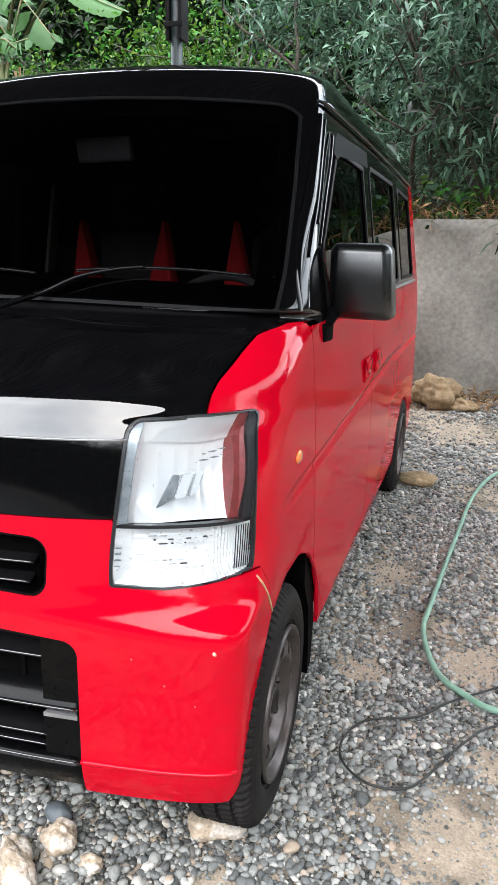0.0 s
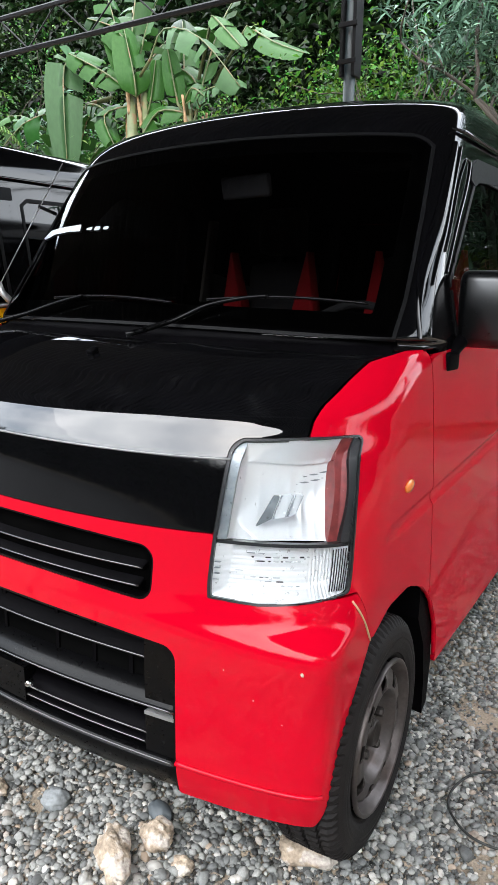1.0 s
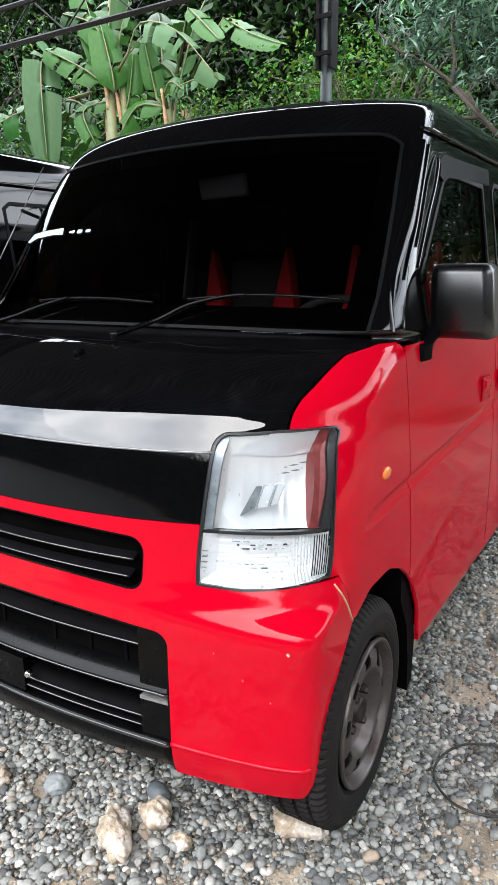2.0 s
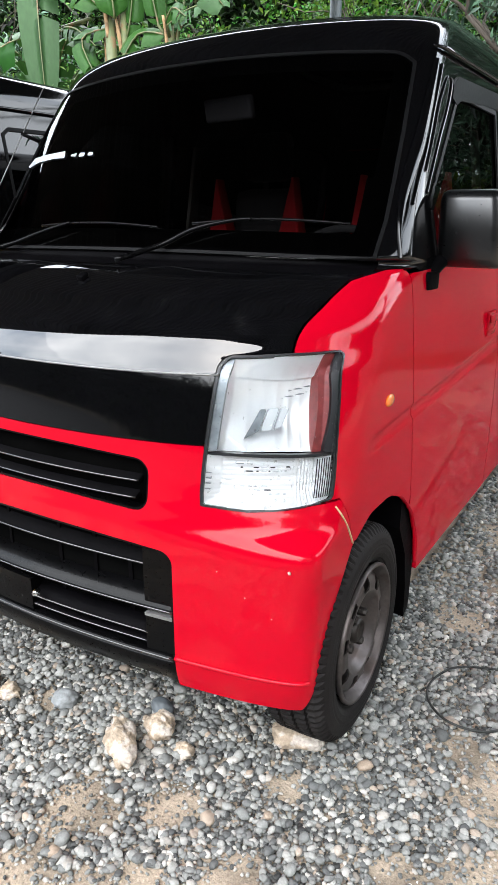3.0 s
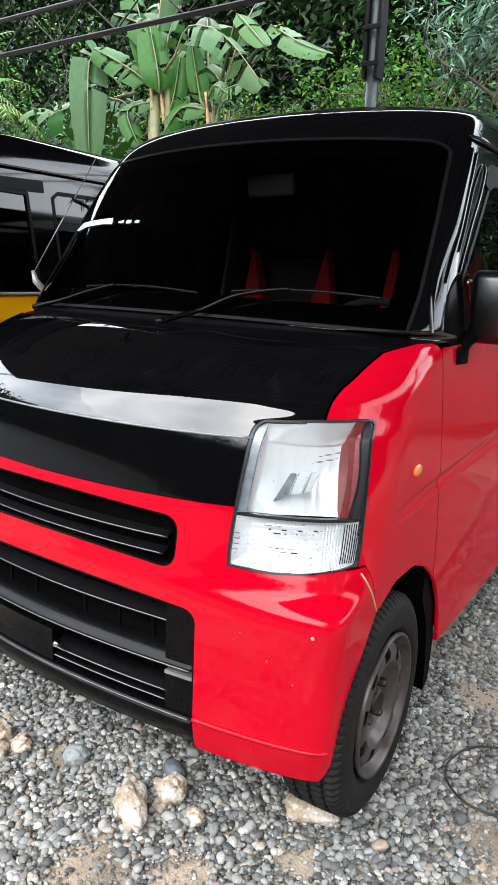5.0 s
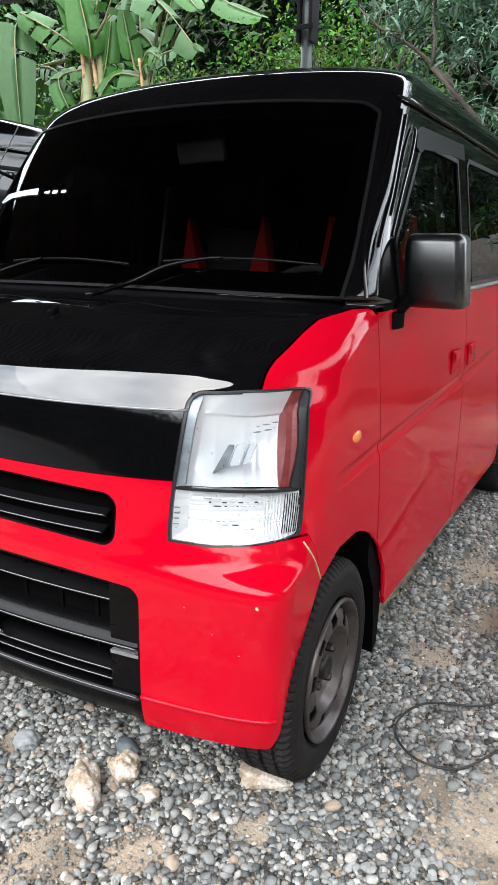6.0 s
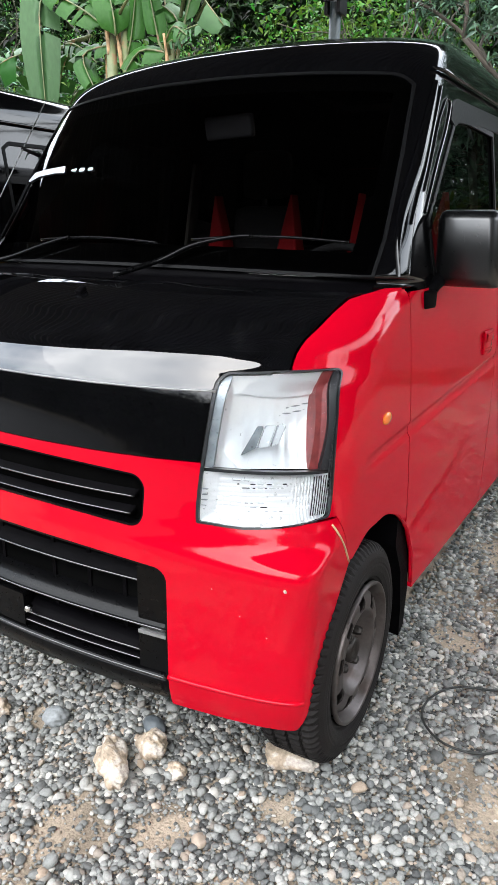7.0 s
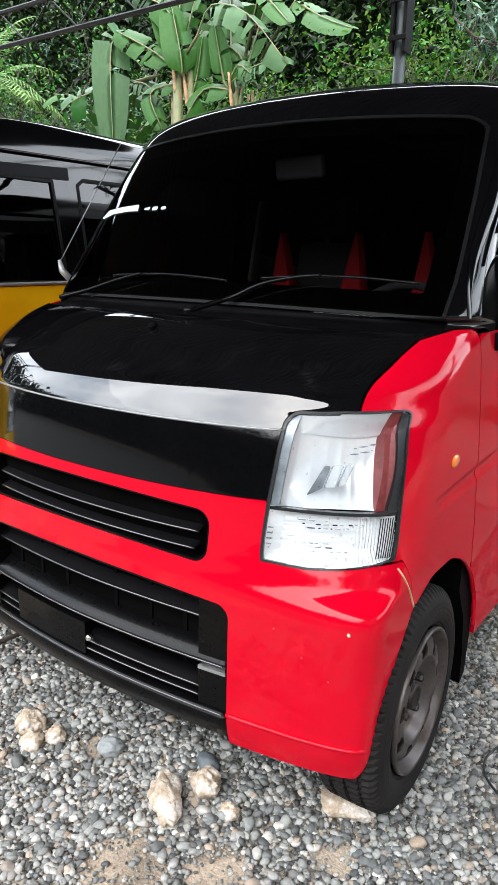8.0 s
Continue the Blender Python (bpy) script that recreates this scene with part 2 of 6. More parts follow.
MANGO = leaf_mat("mango_leaf", (0.080, 0.150, 0.100), 0.9, 0.02, 0.28, 0.2)
DARKSHRUB = leaf_mat("dark_shrub_leaf", (0.045, 0.12, 0.022), 0.9, 0.04, 0.4, 0.3)
SHRUB = leaf_mat("bright_shrub_leaf", (0.045, 0.115, 0.016), 0.9, 0.04, 0.4, 0.4)
# leaf colour darkened far down, the shade of the gaps put into it
WOODS = leaf_mat("shaded_wood_leaf", (0.008, 0.021, 0.005), 0.95, 0.03, 0.5, 0.15)
BANANA = leaf_mat("banana_leaf", (0.010, 0.042, 0.006), 0.6, 0.015, 0.36, 0.15, (0.024, 0.070, 0.014))
BANANAPALE = leaf_mat("pale_banana_leaf", (0.040, 0.100, 0.036), 0.3, 0.02, 0.36, 0.12)
PALM = leaf_mat("palm_leaf", (0.13, 0.23, 0.06), 0.4, 0.03, 0.4, 0.3)

# ---------------------------------------------------------------- mesh helpers


def part(name, bm, material, parent=None, label="", smooth=True):
    """One mesh object out of a bmesh, under a thing, under a part, or at top level."""
    me = bpy.data.meshes.new(name)
    if smooth:
        for f in bm.faces:
            f.smooth = True
    bm.to_mesh(me)
    bm.free()
    me.materials.append(material)
    ob = new(name, me)
    if parent:
        ob.parent = parent
    if label:
        tagged(ob, label)
    return ob


def thing(name, label, category, m=None, group="", kind=""):
    ob = new(name)
    ob.empty_display_size = 0.1
    if m:
        ob.matrix_world = m
    return tagged(ob, label, category, group, kind)


def box(bm, x0, x1, y0, y1, z0, z1, bevel=0.0, m=None, seg=2):
    r = bmesh.ops.create_cube(bm, size=1)
    vs = r["verts"]
    for v in vs:
        v.co = Vector((x0 + (v.co.x + 0.5) * (x1 - x0), y0 + (v.co.y + 0.5) * (y1 - y0), z0 + (v.co.z + 0.5) * (z1 - z0)))
    if bevel:
        es = {e for v in vs for e in v.link_edges}
        r = bmesh.ops.bevel(bm, geom=list(es), offset=bevel, segments=seg, profile=0.6, affect="EDGES")
        vs = list({v for f in r["faces"] for v in f.verts} | {v for v in vs if v.is_valid})
    if m:
        bmesh.ops.transform(bm, matrix=m, verts=[v for v in vs if v.is_valid])
    return vs


def tube(bm, pts, radii, sides=8, caps=True):
    """A tapered tube along points."""
    pts = [Vector(p) for p in pts]
    if not hasattr(radii, "__len__"):
        radii = [radii] * len(pts)
    rings, side = [], None
    for i, p in enumerate(pts):
        t = (pts[min(i + 1, len(pts) - 1)] - pts[max(i - 1, 0)]).normalized()
        if side is None:
            side = t.orthogonal().normalized()
        side = (side - t * side.dot(t)).normalized()
        up = t.cross(side)
        rings.append([bm.verts.new(p + (side * math.cos(a) + up * math.sin(a)) * radii[i]) for a in (2 * math.pi * k / sides for k in range(sides))])
    for a, b in zip(rings, rings[1:]):
        for k in range(sides):
            bm.faces.new((a[k], a[(k + 1) % sides], b[(k + 1) % sides], b[k]))
    if caps:
        bm.faces.new(rings[0][::-1])
        bm.faces.new(rings[-1])


def spline(pts, n):
    """Points along a smooth curve through pts."""
    pts = [Vector(p) for p in pts]
    out = []
    for i in range(len(pts) - 1):
        a, b, c, d = pts[max(i - 1, 0)], pts[i], pts[i + 1], pts[min(i + 2, len(pts) - 1)]
        for k in range(n):
            t = k / n
            out.append(0.5 * ((2 * b) + (c - a) * t + (2 * a - 5 * b + 4 * c - d) * t * t + (3 * b - a - 3 * c + d) * t ** 3))
    return out + [pts[-1]]


def lathe(bm, profile, seg=64, axis="x"):
    """Turn (along, radius) pairs round an axis."""
    rings = []
    for al, r in profile:
        ring = []
        for k in range(seg):
            a = 2 * math.pi * k / seg
            ring.append(bm.verts.new((al, r * math.cos(a), r * math.sin(a))))
        rings.append(ring)
    for a, b in zip(rings, rings[1:]):
        for k in range(seg):
            bm.faces.new((a[k], a[(k + 1) % seg], b[(k + 1) % seg], b[k]))
    return rings


def sdf_poly(pts, px, py):
    """Signed distance to a polygon, positive inside."""
    pts = np.array(pts, float)
    d = np.full(px.shape, 1e9)
    inside = np.zeros(px.shape, bool)
    for (ax, ay), (bx, by) in zip(pts, np.roll(pts, -1, 0)):
        ex, ey = bx - ax, by - ay
        t = np.clip(((px - ax) * ex + (py - ay) * ey) / (ex * ex + ey * ey), 0, 1)
        d = np.minimum(d, np.hypot(px - ax - t * ex, py - ay - t * ey))
        hit = ((ay > py) != (by > py)) & (px < (bx - ax) * (py - ay) / (by - ay if by != ay else 1e-9) + ax)
        inside ^= hit
    return np.where(inside, d, -d)


def clip_grid(P, N, F, thick=0.012, offset=0.0):
    """A bmesh of the part of a grid of points P (with normals N) where F > 0; its cut edges are smooth and turned inward."""
    P = P + N * offset
    nu, nv = F.shape
    bm = bmesh.new()
    made, cut, norm = {}, {}, {}
    flat = P.tolist()

    def corner(i, j):
        if (i, j) not in made:
            v = made[i, j] = bm.verts.new(flat[i][j])
            norm[v] = N[i, j]
        return made[i, j]

    def mid(a, b):
        key = (a, b) if a < b else (b, a)
        if key not in cut:
            t = F[a] / (F[a] - F[b])
            t = min(max(t, 0.02), 0.98)
            v = cut[key] = bm.verts.new(P[a] + (P[b] - P[a]) * t)
            norm[v] = N[a]
        return cut[key]

    alive = F > 0
    used = alive[:-1, :-1] | alive[1:, :-1] | alive[1:, 1:] | alive[:-1, 1:]
    full = alive[:-1, :-1] & alive[1:, :-1] & alive[1:, 1:] & alive[:-1, 1:]
    for i, j in np.argwhere(used).tolist():
            if full[i, j]:
                bm.faces.new((corner(i, j), corner(i + 1, j), corner(i + 1, j + 1), corner(i, j + 1)))
                continue
            ring = ((i, j), (i + 1, j), (i + 1, j + 1), (i, j + 1))
            vs = []
            for a, b in zip(ring, ring[1:] + ring[:1]):
                if alive[a]:
                    vs.append(corner(*a))
                if alive[a] != alive[b]:
                    vs.append(mid(a, b))
            if len(vs) >= 3:
                bm.faces.new(vs)
    for f in bm.faces:
        f.smooth = True
    if thick:
        rim = [e for e in bm.edges if e.is_boundary]
        low = {}
        for e in rim:
            for v in e.verts:
                if v not in low:
                    low[v] = bm.verts.new(v.co - Vector(norm[v]) * thick)
        for e in rim:
            e.smooth = False
            l = e.link_loops[0]
            a, b = l.vert, l.link_loop_next.vert
            bm.faces.new((b, a, low[a], low[b]))
    return bm


# ---------------------------------------------------------------- the van's skin
# height: nose, bow of the front, depth and squareness of its corners, half width, tail
SKIN = [
    (0.17, -0.030, 0.085, 0.09, 7.0, 0.722, 3.30), (0.28, -0.050, 0.085, 0.09, 7.0, 0.735, 3.33), (0.46, -0.050, 0.085, 0.10, 5.8, 0.737, 3.34),
    (0.54, -0.049, 0.085, 0.104, 5.7, 0.737, 3.34), (0.56, -0.048, 0.085, 0.111, 5.5, 0.737, 3.34), (0.572, -0.0475, 0.085, 0.130, 5.2, 0.737, 3.34),
    (0.585, -0.047, 0.085, 0.172, 4.6, 0.737, 3.34), (0.598, -0.0455, 0.085, 0.214, 4.05, 0.737, 3.34), (0.610, -0.0445, 0.085, 0.236, 3.8, 0.737, 3.34), (0.63, -0.043, 0.0855, 0.254, 3.6, 0.7365, 3.34), (0.65, -0.042, 0.086, 0.270, 3.37, 0.736, 3.34),
    (0.70, -0.038, 0.088, 0.29, 3.2, 0.735, 3.34), (0.78, -0.030, 0.090, 0.30, 3.1, 0.734, 3.34), (0.91, -0.010, 0.095, 0.33, 3.0, 0.729, 3.34),
    (0.93, -0.001, 0.095, 0.34, 2.95, 0.728, 3.34), (0.95, 0.011, 0.093, 0.35, 2.9, 0.727, 3.33), (0.97, 0.0255, 0.086, 0.36, 2.9, 0.726, 3.33), (0.985, 0.0405, 0.077, 0.365, 2.9, 0.725, 3.33),
    (1.00, 0.063, 0.065, 0.37, 2.9, 0.724, 3.33), (1.03, 0.118, 0.045, 0.375, 2.85, 0.722, 3.33), (1.05, 0.157, 0.030, 0.38, 2.8, 0.720, 3.33),
    (1.08, 0.232, 0.012, 0.41, 2.8, 0.717, 3.32), (1.10, 0.300, 0.035, 0.40, 2.85, 0.715, 3.32), (1.112, 0.3590, 0.0790, 0.270, 3.7, 0.7151, 3.318), (1.12, 0.3651, 0.0796, 0.228, 4.2, 0.7140, 3.3165),
    (1.13, 0.3720, 0.0800, 0.2240, 4.25, 0.7130, 3.3150), (1.16, 0.3927, 0.0812, 0.2200, 4.32, 0.7090, 3.3090), (1.19, 0.4133, 0.0825, 0.2150, 4.40, 0.7050, 3.3031), (1.25, 0.4545, 0.0850, 0.2080, 4.50, 0.6960, 3.2912),
    (1.31, 0.4958, 0.0875, 0.2000, 4.70, 0.6875, 3.2794), (1.37, 0.5370, 0.0900, 0.1900, 4.95, 0.6795, 3.2675), (1.43, 0.5783, 0.0925, 0.1800, 5.10, 0.6710, 3.2556),
    (1.49, 0.6195, 0.0950, 0.1750, 5.20, 0.6625, 3.2437), (1.55, 0.6608, 0.0975, 0.1750, 5.20, 0.6540, 3.2319), (1.61, 0.7020, 0.1000, 0.1800, 5.00, 0.6440, 3.2200),
    (1.65, 0.736, 0.10, 0.19, 4.7, 0.635, 3.20), (1.69, 0.790, 0.10, 0.205, 4.3, 0.622, 3.15),
    (1.72, 0.858, 0.11, 0.24, 4.0, 0.603, 3.08), (1.745, 0.950, 0.12, 0.28, 3.7, 0.580, 2.98), (1.765, 1.080, 0.14, 0.33, 3.4, 0.545, 2.86),
    (1.785, 1.300, 0.15, 0.38, 3.0, 0.47, 2.66), (1.80, 1.620, 0.12, 0.34, 2.7, 0.30, 2.42),
]
SK = np.array(SKIN)


def pchip(x, xs, ys):
    """Smooth interpolation that does not overshoot."""
    h = np.diff(xs)
    d = np.diff(ys) / h
    m = np.zeros(len(xs))
    m[0], m[-1] = d[0], d[-1]
    ok = d[:-1] * d[1:] > 0
    w1, w2 = 2 * h[1:] + h[:-1], h[1:] + 2 * h[:-1]
    m[1:-1] = np.where(ok, (w1 + w2) / (w1 / np.where(ok, d[:-1], 1) + w2 / np.where(ok, d[1:], 1)), 0)
    x = np.clip(x, xs[0], xs[-1])
    i = np.clip(np.searchsorted(xs, x) - 1, 0, len(h) - 1)
    t = (x - xs[i]) / h[i]
    return ((1 + 2 * t) * (1 - t) ** 2) * ys[i] + t * (1 - t) ** 2 * h[i] * m[i] + t * t * (3 - 2 * t) * ys[i + 1] + t * t * (t - 1) * h[i] * m[i + 1]


ZS = np.linspace(SK[0, 0], SK[-1, 0], 4000)
ROWS = [pchip(ZS, SK[:, 0], SK[:, k]) for k in range(1, 7)]


def skin_row(z):
    return [np.interp(z, ZS, r) for r in ROWS]


def skin(q, z):
    """Point of the body at loop position q (0 nose centre, 1 front corner, 2 rear corner, 3 tail centre; minus: the other side) and height z."""
    q, z = np.broadcast_arrays(np.asarray(q, float), np.asarray(z, float))
    yf, bow, D, n, w, yr = skin_row(z)
    s, a = np.sign(q), np.abs(q)
    th = np.clip(a, 0, 1) * math.pi / 2
    u = np.sin(th) ** (2 / n)
    x = w * u
    y = yf + bow * u ** 1.8 + D * (1 - np.maximum(np.cos(th), 0) ** (2 / n))
    y_end = yr - 0.14
    y = y + np.clip(a - 1, 0, 1) * (y_end - yf - bow - D)
    ph = np.clip(a - 2, 0, 1) * math.pi / 2
    x = x * np.maximum(np.cos(ph), 0) ** 0.4
    y = y + 0.14 * np.sin(ph) ** 0.4 * (a > 2)
    # the pressed line along the sides
    rib = np.exp(-((z - 0.716 - 0.05 * np.clip(y, 0, 2)) / 0.016) ** 4) * np.clip((a - 0.97) / 0.06, 0, 1) * 0.007
    return np.stack([s * (x - rib), y, z], -1)


def skin_n(q, z):
    e = 1e-3
    d = np.cross(skin(q + e, z) - skin(q - e, z), skin(q, np.asarray(z) + e) - skin(q, np.asarray(z) - e))
    return d / np.maximum(np.linalg.norm(d, axis=-1, keepdims=True), 1e-9)


def q_of_x(x, z):
    yf, bow, D, n, w, yr = skin_row(np.asarray(z, float))
    return np.sign(x) * np.arcsin(np.clip(np.abs(x) / w, 0, 1) ** (n / 2)) / (math.pi / 2)


def q_of_y(y, z):
    """Loop position on the flank or front corner at a depth y."""
    lo, hi = 0.0, 2.0
    for _ in range(22):
        c = (lo + hi) / 2
        lo, hi = (c, hi) if skin(c, z)[1] < y else (lo, c)
    return c


def on_side(y, z, out=0.0):
    q = q_of_y(y, z)
    return Vector(skin(q, z) + skin_n(q, z) * out)


def on_front(x, z, out=0.0):
    q = q_of_x(np.array(x), z)
    return Vector(skin(q, z) + skin_n(q, z) * out)


def skin_panel(name, q0, q1, nq, z0, z1, nz, rule, material, parent, thick=0.012, offset=0.0, label=""):
    Q, Z = np.meshgrid(np.linspace(q0, q1, nq), np.linspace(z0, z1, nz), indexing="ij")
    P = skin(Q, Z)
    bm = clip_grid(P, skin_n(Q, Z), rule(Q, Z, P), thick, offset)
    return part(name, bm, material, parent, label, smooth=False)


ARCH = [(0.04, 0.10), (0.085, 0.28), (0.145, 0.41), (0.235, 0.525), (0.34, 0.568), (0.46, 0.568), (0.56, 0.53), (0.65, 0.455), (0.71, 0.36), (0.735, 0.26), (0.745, 0.10)]
REAR_ARCH = [(2.44, 0.10), (2.45, 0.30), (2.52, 0.42), (2.64, 0.50), (2.75, 0.52), (2.86, 0.50), (2.98, 0.42), (3.05, 0.30), (3.06, 0.10)]
LAMP = [(0.4905, 0.648), (0.4865, 0.70), (0.491, 0.80), (0.4955, 0.895)] + [(0.5165 - 0.021 * math.cos(a), 0.920 + 0.026 * math.sin(a)) for a in np.linspace(0.2, 1.57, 7)] + [(0.60, 0.949), (0.665, 0.951)]
LAMP += [(0.676 + 0.015 * math.sin(a), 0.934 + 0.017 * math.cos(a)) for a in np.linspace(0.1, 1.5, 6)] + [(0.7005, 0.86), (0.7075, 0.76), (0.7125, 0.664), (0.7115, 0.657), (0.69, 0.651), (0.65, 0.646), (0.58, 0.642)]
DOOR_WIN = [(0.75, 1.105), (0.72, 1.25), (0.985, 1.50), (1.02, 1.525), (1.44, 1.525), (1.455, 1.11)]
MID_WIN = [(1.58, 1.135), (1.575, 1.52), (1.61, 1.545), (2.24, 1.555), (2.265, 1.53), (2.28, 1.145)]
REAR_WIN = [(2.42, 1.15), (2.40, 1.53), (2.44, 1.55), (2.88, 1.545), (2.93, 1.50), (2.96, 1.19), (2.93, 1.155)]


def belt(y):
    return 1.085 + 0.014 * np.clip(y - 0.6, 0, 3)


LAMP_Q = [(float(q_of_x(np.array(x), z)) * 0.6, z) for x, z in LAMP]


def lamp_rule(Q, Z):
    return sdf_poly(LAMP_Q, np.abs(Q) * 0.6, Z)


def screen_rule(Q, Z, P):
    """The windscreen's outline."""
    x = np.abs(P[..., 0])
    top = 1.613 - 0.055 * x ** 2 - 7.0 * np.clip(x - 0.55, 0, 1) ** 2
    side = np.interp(Z, [1.09, 1.2, 1.3, 1.4, 1.5, 1.6], [0.652, 0.652, 0.642, 0.632, 0.618, 0.603]) - x
    base = 1.131 - 0.012 * (x / 0.67) ** 2
    f = np.minimum(np.minimum(top - Z, side), Z - base)
    return np.where(np.abs(Q) < 1.3, f, -1)


def hood_edge(z):
    """Half width of the bonnet at a height."""
    return np.interp(z, [0.90, 0.945, 0.98, 1.004, 1.03, 1.055, 1.078, 1.086, 1.094], [0.60, 0.613, 0.613, 0.617, 0.627, 0.634, 0.640, 0.656, 0.674])


def bumper_seam(P):
    """Positive below and ahead of the joint between bumper and wing."""
    y, z, x = P[..., 1], P[..., 2], np.abs(P[..., 0])
    inner = np.where(x < 0.515, 0.772 - z, 0.652 - z)
    side = 0.652 - (y - 0.195) * 2.6 - z
    return np.minimum(inner, np.where(y > 0.15, side, 1))


def arch_rule(P, a=None):
    y, z = P[..., 1], P[..., 2]
    f = -sdf_poly(a or ARCH, y, z)
    return np.where(np.abs(P[..., 0]) > 0.5, f, 1)


def slot_rule(P, x1=0.374, z0=0.618, z1=0.732, r=0.034):
    x, z = np.abs(P[..., 0]), P[..., 2]
    zz = z + 0.012 * (1 - (x / 0.36) ** 2) * -1.0
    dx, dz = x - (x1 - r), np.abs(zz - (z0 + z1) / 2) - ((z1 - z0) / 2 - r)
    return r - (np.hypot(np.maximum(dx, 0), np.maximum(dz, 0)) + np.minimum(np.maximum(dx, dz), 0))


def header_rule(Q, Z, P):
    """The strip of roof skin above the windscreen, between the pillars."""
    return np.minimum(np.minimum(0.622 - np.abs(P[..., 0]) - np.clip(1.60 - Z, 0, 1) * 1.2, 0.95 - np.abs(Q)), Z - 1.53)


def mouth_rule(P):
    return slot_rule(P, 0.437, 0.10, 0.545, 0.03)


def sweep_bar(x1, n, face, depth):
    """A bar across the front that follows its curve: face lists (height, out) round its front, then it closes at a depth behind."""
    bm = bmesh.new()
    xs = np.linspace(-x1, x1, n)
    rows = []
    for x in xs:
        ring = [bm.verts.new(on_front(x, z, o)) for z, o in face]
        zb, zt = face[0][0], face[-1][0]
        back = on_front(x, (zb + zt) / 2, 0).y + depth
        ring += [bm.verts.new((x, back, zt)), bm.verts.new((x, back, zb))]
        rows.append(ring)
    k = len(rows[0])
    for a, b in zip(rows, rows[1:]):
        for i in range(k):
            bm.faces.new((a[i], b[i], b[(i + 1) % k], a[(i + 1) % k]))
    bm.faces.new(rows[0])
    bm.faces.new(rows[-1][::-1])
    return bm


def front_blocks(x0, x1, z0, z1, out, depth, side, bevel=0.004):
    """A block set into the front between two x positions."""
    bm = bmesh.new()
    nx, nz = 8, 8
    Q = [[on_front(side * (x0 + (x1 - x0) * i / nx), z0 + (z1 - z0) * j / nz, out) for j in range(nz + 1)] for i in range(nx + 1)]
    V = [[bm.verts.new(p) for p in col] for col in Q]
    B = [[bm.verts.new((p.x, p.y + depth, p.z)) for p in (col[0], col[-1])] for col in (Q[0], Q[-1])]
    for i in range(nx):
        for j in range(nz):
            bm.faces.new((V[i][j], V[i + 1][j], V[i + 1][j + 1], V[i][j + 1]))
    bm.faces.new([V[i][nz] for i in range(nx + 1)] + [B[1][1], B[0][1]])
    bm.faces.new([V[i][0] for i in range(nx, -1, -1)] + [B[0][0], B[1][0]])
    bm.faces.new([V[0][j] for j in range(nz + 1)] + [B[0][1], B[0][0]])
    bm.faces.new([V[nx][j] for j in range(nz, -1, -1)] + [B[1][0], B[1][1]])
    bmesh.ops.recalc_face_normals(bm, faces=bm.faces)
    return bm


